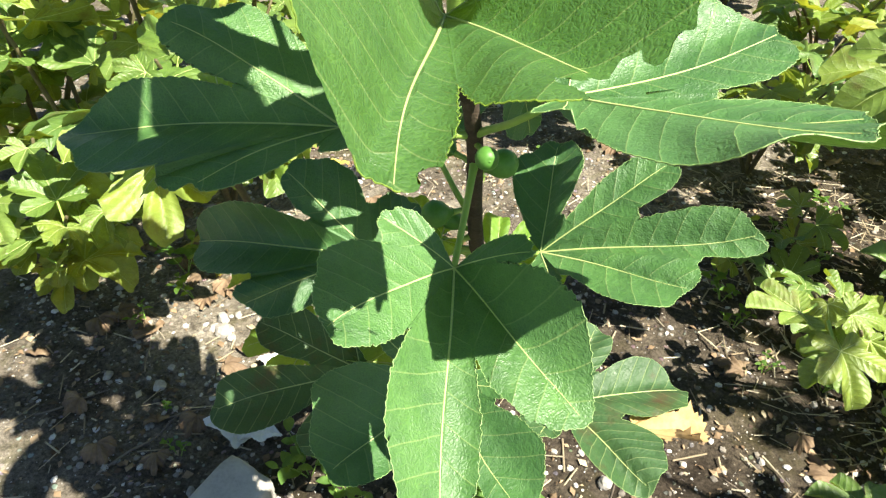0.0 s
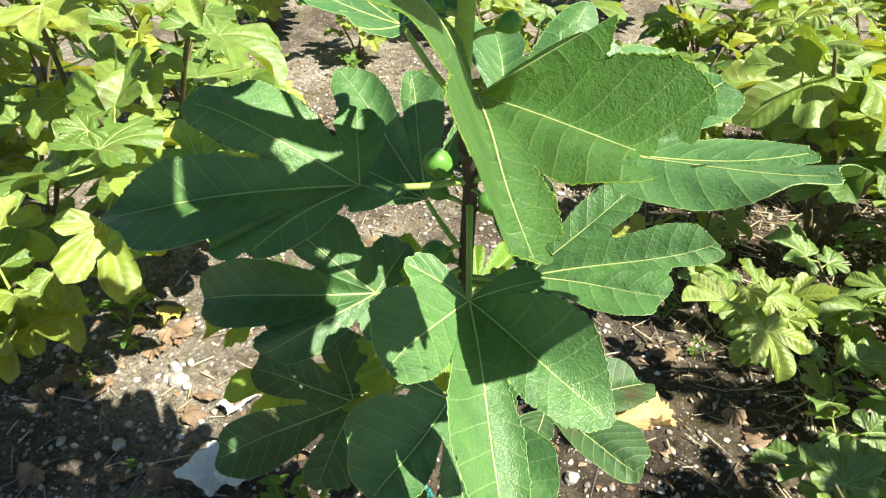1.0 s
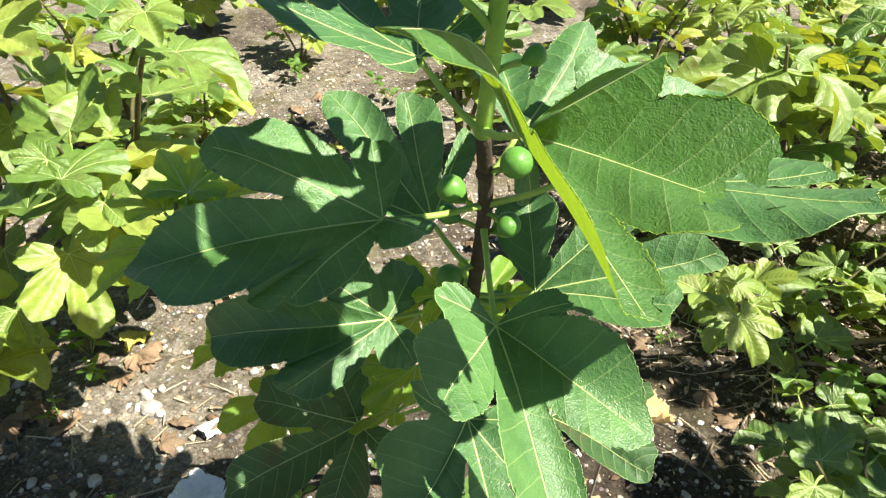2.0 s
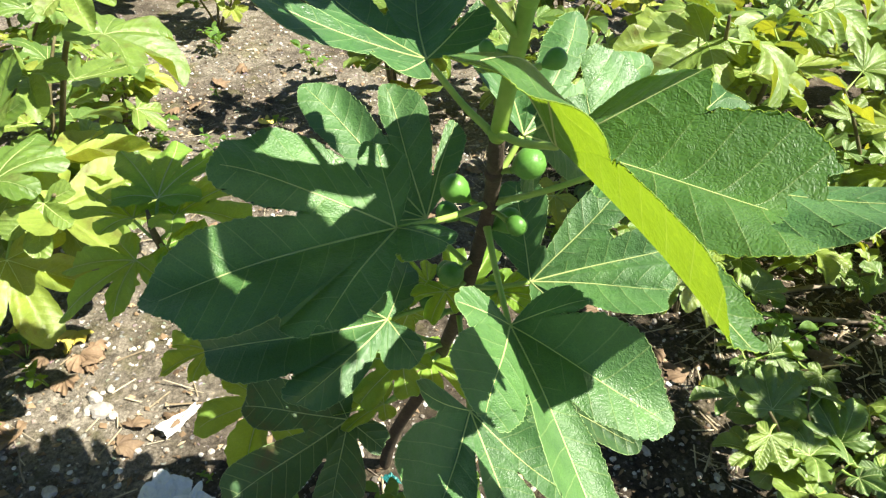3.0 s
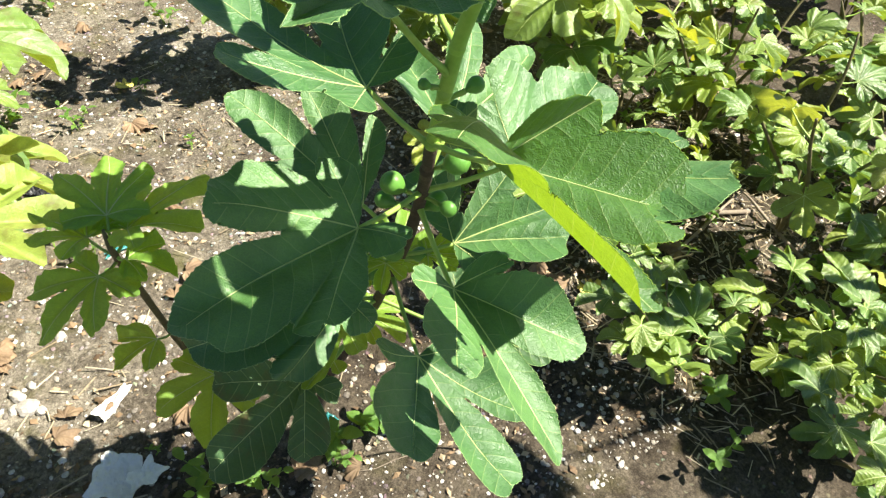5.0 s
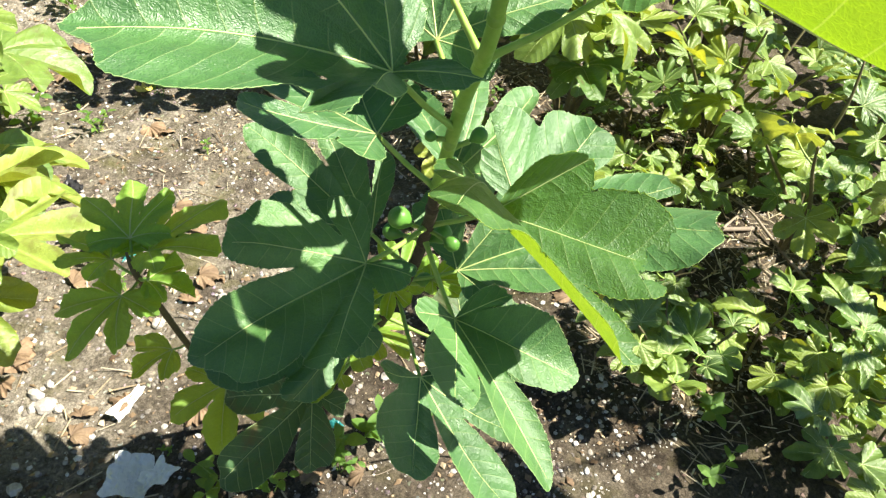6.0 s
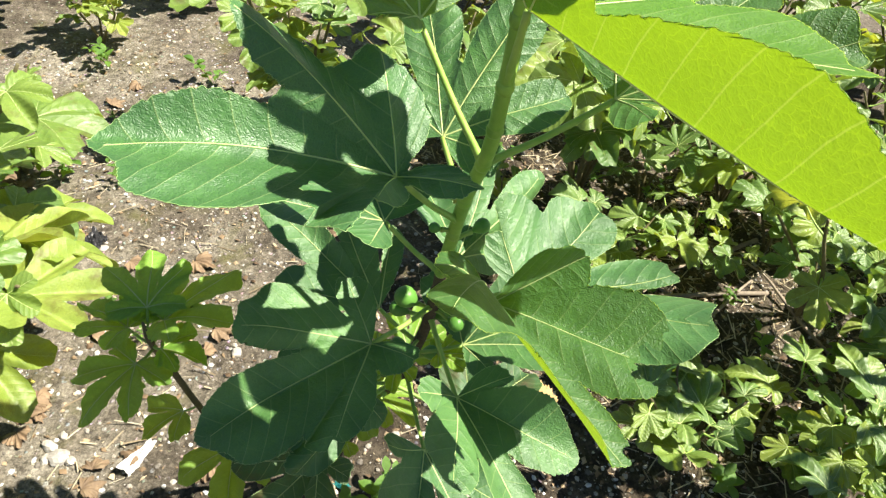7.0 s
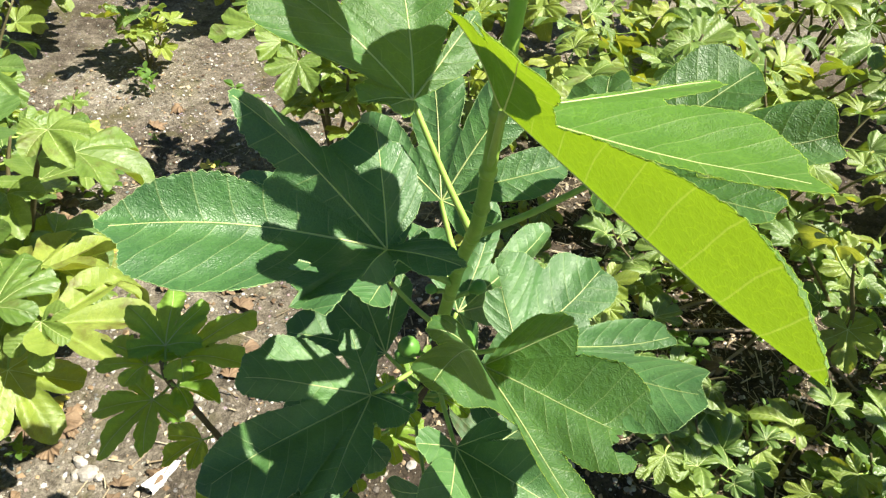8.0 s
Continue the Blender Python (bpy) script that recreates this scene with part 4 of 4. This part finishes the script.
# withered leaf hanging low beside the tree
def build_withered():
    shape = Leaf([(0.0, 0.084, -4.0), (30.0, 0.040, 10.0), (-32.0, 0.042, 8.0)], seed=9, depth=0.75, curl=10, fold=0.18, ruffle=0.010, tooth=0.05, back=30, part_at=0.95)
    ob = tagged(new("withered_leaf", shape.blade("withered_leaf", TAN_LEAF, 110, 10)), "curled tan withered leaf on a thin stalk", "dry leaf")
    ob.matrix_basis = leaf_pose((0.196, 0.418, 0.478), (6, -10, -12))
    end = ob.matrix_basis.inverted() @ Vector((0.235, 0.455, ground_z(0.235, 0.455)))
    part("stalk", tube("stalk", [(0, 0, 0), tuple(end * 0.5 + Vector((0, 0.01, 0))), tuple(end)], [0.0018, 0.0018, 0.002], DRY_WOOD, 6, 4), ob)


build_withered()



# ---- things on the ground ----
def build_weed(x, y, height, count, seed):
    rng = random.Random(seed)
    weed = thing("weed", (x, y, ground_z(x, y)), "small bright green weed growing in bare soil", "weed", "weeds on the soil")
    for s in range(max(2, count // 6)):
        a = rng.uniform(0, 6.28)
        top = np.array((math.cos(a) * height * 0.55, math.sin(a) * height * 0.55, height * rng.uniform(0.6, 1)))
        part("stem", tube("stem", [(0, 0, -0.01), top * 0.5 + np.array((0, 0, 0.1 * height)), top], [0.0013, 0.001, 0.0006], PETIOLE, 5, 3), weed)
        for i in range(6):
            f = 0.25 + 0.75 * i / 5
            b = a + i * 2.4
            c = top * f + np.array((0, 0, 0.012 * math.sin(3 * f)))
            ob = part("leaf", WEED_LEAVES[rng.randrange(len(WEED_LEAVES))], weed, "", leaf_pose(c, (math.degrees(b), rng.uniform(-10, 35), rng.uniform(-20, 20))))
            k = height * rng.uniform(3.5, 6.5)
            ob.matrix_basis = ob.matrix_basis @ Matrix.Diagonal((k, k, k, 1))


def oval_leaf(name, length, width, mat, bend=0.2, n=7):
    verts, faces = [], []
    for i in range(n + 1):
        f = i / n
        w = width * math.sin(math.pi * min(0.98, f * 0.92 + 0.06)) ** 0.8
        z = bend * length * (f - f * f * 1.2)
        verts += [(f * length, -w, z + w * 0.25), (f * length, 0, z), (f * length, w, z + w * 0.25)]
        if i:
            b = 3 * i
            faces += [(b - 3, b, b + 1, b - 2), (b - 2, b + 1, b + 2, b - 1)]
    return mesh_of(name, verts, faces, mat)


WEED_LEAVES = [oval_leaf("leaf", 0.055 + 0.008 * k, 0.016 + 0.002 * k, LEAF_WEED, 0.15 + 0.1 * k) for k in range(3)]

for k, (x, y, h, n) in enumerate([(-0.22, 0.66, 0.09, 18), (-0.15, 0.60, 0.07, 18), (0.04, 0.60, 0.11, 24), (0.10, 0.56, 0.09, 24), (-0.02, 0.57, 0.07, 18), (-0.60, 1.20, 0.10, 18),
                                  (-0.55, 1.10, 0.06, 12), (-0.63, 1.02, 0.05, 12), (-0.30, 1.42, 0.05, 12), (-0.12, 1.85, 0.08, 18), (0.10, 1.95, 0.06, 12), (-0.34, 2.05, 0.16, 24), (-0.45, 1.95, 0.14, 24),
                                  (-0.28, 1.95, 0.10, 18), (0.95, 0.66, 0.12, 24), (0.88, 0.60, 0.08, 18), (1.02, 0.80, 0.08, 18), (-0.46, 0.70, 0.04, 6), (-0.28, 0.78, 0.03, 6), (-0.70, 1.45, 0.08, 12),
                                  (0.30, 2.30, 0.10, 18), (0.0, 2.55, 0.10, 18)]):
    build_weed(x, y, h, n, 300 + k)
rng = random.Random(57)
for k in range(46):
    build_weed(rng.uniform(0.62, 1.7), rng.uniform(0.1, 1.5), rng.uniform(0.04, 0.10), rng.choice((12, 18)), 360 + k)
for k in range(16):
    build_weed(rng.uniform(-0.9, 0.3), rng.uniform(0.62, 2.4), rng.uniform(0.02, 0.05), 12, 420 + k)

ICO = bmesh.new()
bmesh.ops.create_icosphere(ICO, subdivisions=1, radius=1)
ICO.verts.ensure_lookup_table()
ICO_V = np.array([tuple(v.co) for v in ICO.verts])
ICO_F = [tuple(v.index for v in f.verts) for f in ICO.faces]
ICO.free()


def lump(rng, r, flat=0.6):
    v = ICO_V * np.array([1, rng.uniform(0.6, 1), flat * rng.uniform(0.7, 1)]) * r
    v = v * np.array([[rng.uniform(0.78, 1.15)] for _ in range(len(v))])
    a = rng.uniform(0, 6.28)
    c, s = math.cos(a), math.sin(a)
    return np.stack([v[:, 0] * c - v[:, 1] * s, v[:, 0] * s + v[:, 1] * c, v[:, 2]], -1)


def build_gravel():
    """Countless small pebbles and clods."""
    rng = random.Random(11)
    verts, faces = [], []
    for k in range(20000):
        x, y = rng.uniform(-1.2, 1.9), 0.25 + 2.6 * rng.random() ** 1.4
        r = 0.0014 + 0.0075 * rng.random() ** 4
        b = len(verts)
        verts.extend(lump(rng, r) + np.array((x, y, ground_z(x, y) + r * 0.2)))
        faces.extend((i + b, j + b, l + b) for i, j, l in ICO_F)
    m, nt, p = material("mixed_gravel")
    rnd = nt.nodes.new("ShaderNodeNewGeometry").outputs["Random Per Island"]
    col = ramp(nt, rnd, [(0.0, (0.11, 0.095, 0.08)), (0.3, (0.25, 0.225, 0.19)), (0.55, (0.40, 0.37, 0.32)), (0.78, (0.54, 0.52, 0.48)), (1.0, (0.70, 0.69, 0.66))])
    grain = ramp(nt, noise_of(nt, coords(nt), 300.0), [(0.3, (0.75, 0.75, 0.75)), (0.7, (1.15, 1.15, 1.15))])
    nt.links.new(mix(nt, 1.0, col, grain, "MULTIPLY"), p.inputs["Base Color"])
    p.inputs["Roughness"].default_value = 0.9
    tagged(new("gravel", mesh_of("gravel", verts, faces, m, False)), "small grey and tan pebbles strewn on soil", "gravel", kind="stuff")


build_gravel()


def build_stone(x, y, r, seed, flat=0.6, mat=None, label="small pale stone lying on the soil"):
    rng = random.Random(seed)
    bm = bmesh.new()
    bmesh.ops.create_icosphere(bm, subdivisions=2, radius=1)
    off = Vector((rng.uniform(0, 50), 0, 0))
    for v in bm.verts:
        v.co *= 1 + 0.35 * noise.noise(v.co * 1.3 + off) + 0.12 * noise.noise(v.co * 3.5 + off)
    bmesh.ops.scale(bm, vec=(r, r * rng.uniform(0.6, 0.9), r * flat), verts=bm.verts)
    bmesh.ops.rotate(bm, cent=(0, 0, 0), matrix=Matrix.Rotation(rng.uniform(0, 6), 3, "Z"), verts=bm.verts)
    me = bpy.data.meshes.new("stone")
    bm.to_mesh(me)
    bm.free()
    me.materials.append(mat or PEBBLE)
    ob = tagged(new("stone", me), label, "stone", "stones on the soil")
    ob.location = (x, y, ground_z(x, y) + r * flat * 0.45)
    return ob


STONES = [(-0.458, 1.003, 0.021), (-0.44, 0.985, 0.013), (-0.468, 1.035, 0.018), (-0.482, 1.01, 0.012), (-0.44, 1.05, 0.010), (-0.36, 1.15, 0.014), (-0.33, 1.33, 0.012), (-0.30, 1.46, 0.020), (-0.24, 1.60, 0.014), (-0.55, 0.86, 0.015), (-0.66, 0.88, 0.012),
          (-0.42, 0.63, 0.010), (0.12, 0.52, 0.012), (0.26, 0.60, 0.009), (0.588, 0.712, 0.008), (0.446, 0.708, 0.007), (-0.20, 1.10, 0.016), (-0.25, 1.05, 0.011), (0.91, 0.46, 0.014), (0.97, 0.35, 0.012)]
rng = random.Random(21)
for k in range(90):
    STONES.append((rng.uniform(-0.9, 1.5), rng.uniform(0.4, 2.6), 0.006 + 0.010 * rng.random() ** 2))
for k, (x, y, r) in enumerate(STONES):
    build_stone(x, y, r, 500 + k)


def build_dry_leaf(name, size, mat, seed, curl):
    """A crumpled fallen leaf."""
    rng = random.Random(seed)
    shape = Leaf([(0.0, size, -8.0), (28.0, size * 0.72, 4.0), (-30.0, size * 0.7, -4.0)], seed=seed, depth=0.9, curl=curl, fold=0.12, ruffle=size * 0.16, tooth=0.06, back=75)
    return shape.blade(name, mat, 70, 8)


DRY = [build_dry_leaf("dry_leaf", s, DRY_LEAF, 40 + k, c) for k, (s, c) in enumerate([(0.045, -25), (0.055, -40), (0.04, -60), (0.06, -30), (0.05, -50)])]
YEL = [build_dry_leaf("fallen_leaf", s, YELLOW_LEAF, 60 + k, c) for k, (s, c) in enumerate([(0.06, 10), (0.05, -15)])]
rng = random.Random(31)
SPOTS = [(-0.52, 1.10), (-0.56, 1.18), (-0.47, 1.17), (-0.60, 0.98), (-0.45, 0.78), (-0.50, 0.70), (-0.33, 1.30), (0.05, 1.75), (-0.05, 0.58), (0.02, 0.54), (0.85, 0.95), (0.78, 1.02), (0.92, 1.02),
         (-0.62, 1.24), (-0.70, 1.05), (0.95, 0.55), (1.05, 0.60)]
for k in range(34):
    SPOTS.append((rng.uniform(-0.95, 1.5), rng.uniform(0.5, 2.4)))
for k in range(30):
    SPOTS.append((rng.uniform(-0.85, 0.1), rng.uniform(0.75, 2.2)))
for k, (x, y) in enumerate(SPOTS):
    ob = tagged(new("dry_leaf", DRY[k % len(DRY)]), "curled brown dry leaf on the soil", "dry leaf", "fallen dry leaves")
    ob.matrix_basis = leaf_pose((x, y, ground_z(x, y) + 0.010), (rng.uniform(0, 360), rng.uniform(-12, 12), rng.uniform(-15, 15)))
for k, (x, y) in enumerate([(-0.499, 1.238), (0.06, 1.98), (-0.62, 1.30), (-0.3, 1.7), (0.75, 0.62), (1.0, 0.9)]):
    ob = tagged(new("fallen_leaf", YEL[k % len(YEL)]), "flat yellow fallen leaf on the soil", "fallen leaf", "fallen yellow leaves")
    ob.matrix_basis = leaf_pose((x, y, ground_z(x, y) + 0.008), (rng.uniform(0, 360), rng.uniform(-8, 8), rng.uniform(-8, 8)))


def build_litter():
    """Countless scraps of dry leaf and bark."""
    rng = random.Random(77)
    verts, faces = [], []
    for k in range(8000):
        x, y = rng.uniform(-1.2, 1.9), 0.3 + 2.5 * rng.random() ** 1.3
        s = 0.003 + 0.010 * rng.random() ** 2
        a, t = rng.uniform(0, 6.28), rng.uniform(-0.5, 0.5)
        u, w = np.array((math.cos(a), math.sin(a), t * 0.5)) * s, np.array((-math.sin(a), math.cos(a), t)) * s * rng.uniform(0.25, 0.8)
        c = np.array((x, y, ground_z(x, y) + 0.003))
        lift = np.array((0, 0, s * rng.uniform(0.1, 0.5)))
        b = len(verts)
        verts += [c - u, c - w + lift, c + u * 0.9, c + w + lift * 0.4, c + lift * 1.1 + u * 0.2]
        faces += [(b, b + 1, b + 4), (b + 1, b + 2, b + 4), (b + 2, b + 3, b + 4), (b + 3, b, b + 4)]
    m, nt, p = material("leaf_litter")
    rnd = nt.nodes.new("ShaderNodeNewGeometry").outputs["Random Per Island"]
    col = ramp(nt, rnd, [(0.0, (0.09, 0.055, 0.03)), (0.4, (0.22, 0.15, 0.085)), (0.8, (0.38, 0.28, 0.17)), (1.0, (0.52, 0.44, 0.30))])
    nt.links.new(mix(nt, 0.4, col, mix(nt, 1.0, col, ramp(nt, noise_of(nt, coords(nt), 200.0), [(0.3, (0.5, 0.5, 0.5)), (0.7, (1.3, 1.3, 1.3))]), "MULTIPLY")), p.inputs["Base Color"])
    p.inputs["Roughness"].default_value = 0.85
    tagged(new("leaf_litter", mesh_of("leaf_litter", verts, faces, m, False)), "brown scraps of dry leaves on the soil", "leaf litter", kind="stuff")


build_litter()


def build_straw():
    """Countless pale stalks and scraps of straw."""
    rng = random.Random(78)
    verts, faces = [], []
    for k in range(2600):
        x, y = rng.uniform(0.6, 1.9), rng.uniform(0.1, 1.7)
        if k % 6 == 0:
            x, y = rng.uniform(-1.0, 0.6), rng.uniform(0.5, 2.2)
        s, a = rng.uniform(0.008, 0.035), rng.uniform(0, 6.28)
        u = np.array((math.cos(a), math.sin(a), rng.uniform(-0.15, 0.35))) * s
        w = np.array((-math.sin(a), math.cos(a), 0)) * rng.uniform(0.0006, 0.002)
        c = np.array((x, y, ground_z(x, y) + 0.004 + abs(u[2])))
        up = np.array((0, 0, 0.0012))
        b = len(verts)
        verts += [c - u - w, c - u + w, c - u + up, c + u - w, c + u + w, c + u + up]
        faces += [(b, b + 1, b + 4, b + 3), (b + 1, b + 2, b + 5, b + 4), (b + 2, b, b + 3, b + 5)]
    m, nt, p = material("dry_straw")
    rnd = nt.nodes.new("ShaderNodeNewGeometry").outputs["Random Per Island"]
    col = ramp(nt, rnd, [(0.0, (0.20, 0.15, 0.09)), (0.5, (0.42, 0.35, 0.23)), (1.0, (0.62, 0.55, 0.40))])
    nt.links.new(mix(nt, 1.0, col, ramp(nt, noise_of(nt, coords(nt), 240.0), [(0.3, (0.7, 0.7, 0.7)), (0.7, (1.15, 1.15, 1.15))]), "MULTIPLY"), p.inputs["Base Color"])
    p.inputs["Roughness"].default_value = 0.8
    tagged(new("straw", mesh_of("straw", verts, faces, m, False)), "pale dry straw scattered over the soil", "straw", kind="stuff")


build_straw()


def build_twig(x, y, length, yaw, r, seed, mat=None, lift=0.0):
    rng = random.Random(seed)
    a = radians(yaw)
    pts = []
    for i in range(5):
        f = i / 4 - 0.5
        px, py = x + math.cos(a) * f * length + rng.uniform(-1, 1) * 0.03 * length, y + math.sin(a) * f * length + rng.uniform(-1, 1) * 0.03 * length
        pts.append((px - x, py - y, ground_z(px, py) + r * 0.8 + lift * i / 4))
    ob = tagged(new("twig", tube("twig", pts, [r, r * 0.9, r * 0.6], mat or DRY_WOOD, 7, 3, 0.08, rng)), "thin dry grey-brown twig on the soil", "twig", "twigs on the soil")
    ob.location = (x, y, 0)


TWIGS = [(-0.52, 0.74, 0.20, 50, 0.0028), (-0.46, 0.80, 0.10, 20, 0.0016), (-0.30, 1.45, 0.14, 35, 0.003), (-0.14, 1.28, 0.16, 30, 0.002), (0.16, 0.55, 0.20, 160, 0.0016), (1.10, 0.70, 0.55, 160, 0.007), (1.18, 0.62, 0.40, 10, 0.005),
         (1.05, 0.85, 0.30, 110, 0.006), (1.28, 0.78, 0.50, 175, 0.008), (0.95, 0.90, 0.22, 60, 0.004), (0.55, 0.62, 0.14, 120, 0.002), (-0.6, 0.95, 0.12, 100, 0.002), (-0.45, 1.5, 0.18, 60, 0.003), (0.2, 2.2, 0.3, 20, 0.004),
         (1.35, 0.55, 0.35, 80, 0.005)]
rng = random.Random(91)
for k in range(26):
    TWIGS.append((rng.uniform(-0.9, 1.5), rng.uniform(0.5, 2.3), rng.uniform(0.05, 0.16), rng.uniform(0, 180), rng.uniform(0.001, 0.0022)))
for k, (x, y, l, a, r) in enumerate(TWIGS):
    build_twig(x, y, l, a, r, 700 + k, None, 0.03 if r > 0.0045 else 0.0)


def build_scrap(name, x, y, w, h, yaw, mat, label, category, seed, crumple=0.012, torn=0.18, folds=0):
    """A torn, crumpled sheet lying on the soil."""
    rng = random.Random(seed)
    n = 22 if folds else 14
    planes = [(rng.uniform(-1, 1), rng.uniform(-1, 1), rng.uniform(-0.25, 0.25)) for _ in range(folds)]
    verts, faces = [], []
    for j in range(n + 1):
        for i in range(n + 1):
            u, v = i / n - 0.5, j / n - 0.5
            edge = 1 + torn * noise.noise(Vector((u * 3.1, v * 3.1, seed)))
            q = Vector((u * 5, v * 5, seed * 1.7))
            px, py = u * w * edge, v * h * edge
            ca, sa = math.cos(radians(yaw)), math.sin(radians(yaw))
            gx, gy = px * ca - py * sa, px * sa + py * ca
            if folds:
                rise = crumple * max(a * u + b * v + c for a, b, c in planes) + crumple * 0.12 * noise.noise(q * 2)
                verts.append((gx, gy, ground_z(x, y) + 0.012 + max(rise, -0.004)))
                continue
            verts.append((gx, gy, ground_z(x + gx, y + gy) + 0.004 + crumple * (0.5 + 0.5 * noise.noise(q)) + crumple * abs(noise.noise(q * 2.2))))
    for j in range(n):
        for i in range(n):
            a = j * (n + 1) + i
            faces.append((a, a + 1, a + n + 2, a + n + 1))
    ob = tagged(new(name, mesh_of(name, verts, faces, mat, False)), label, category)
    ob.location = (x, y, 0)
    sheet = ob.modifiers.new("sheet", "SOLIDIFY")
    sheet.thickness = 0.0006


# far bushes at the plot's edge
build_fig_bush(2.72, 1.12, 0.50, 0.40, 6, 6, 14, 0.12, LEAF_BUSH)
build_fig_bush(2.40, 0.70, 0.45, 0.36, 6, 5, 15, 0.11, LEAF_BUSH)

build_scrap("paper_scrap", -0.366, 0.765, 0.088, 0.070, 58, PAPER, "folded white paper scrap lying on the soil", "paper", 3, 0.050, 0.35, 5)
build_scrap("paper_scrap", -0.322, 0.735, 0.060, 0.042, 20, PAPER, "torn white paper scrap lying on the soil", "paper", 21, 0.040, 0.5, 4)
build_scrap("paper_scrap", -0.318, 0.920, 0.082, 0.028, 28, PAPER, "narrow folded white paper scrap on the soil", "paper", 8, 0.030, 0.30, 3)
build_scrap("plastic_scrap", -0.18, 1.33, 0.055, 0.014, 4, TEAL, "torn strip of teal plastic on the soil", "plastic scrap", 5, 0.006, 0.4)
build_scrap("plastic_scrap", 0.02, 0.66, 0.018, 0.032, 20, TEAL, "torn strip of teal plastic on the soil", "plastic scrap", 9, 0.008, 0.4)
build_scrap("plastic_scrap", -0.26, 1.62, 0.07, 0.06, 30, DARK_PLASTIC, "crumpled black plastic scrap on the soil", "plastic scrap", 15, 0.025, 0.4)


def build_block():
    bm = bmesh.new()
    bmesh.ops.create_cube(bm, size=1)
    bmesh.ops.subdivide_edges(bm, edges=bm.edges, cuts=7, use_grid_fill=True)
    bmesh.ops.scale(bm, vec=(0.20, 0.095, 0.06), verts=bm.verts)
    for v in bm.verts:
        c = v.co.copy()
        worn = sum(abs(c[k]) > s * 0.49 for k, s in enumerate((0.20, 0.095, 0.06)))
        v.co += (0.004 * noise.noise(c * 25) + 0.002 * noise.noise(c * 70)) * c.normalized() - (0.004 * (worn - 1) if worn > 1 else 0) * c.normalized()
    me = bpy.data.meshes.new("concrete_block")
    bm.to_mesh(me)
    bm.free()
    me.materials.append(CONCRETE)
    me.polygons.foreach_set("use_smooth", [True] * len(me.polygons))
    ob = tagged(new("concrete_block", me), "worn pale concrete block lying on the soil", "block")
    ob.matrix_basis = pose(-0.358, 0.555, ground_z(-0.358, 0.555) + 0.030, 4, -3, 58)


build_block()
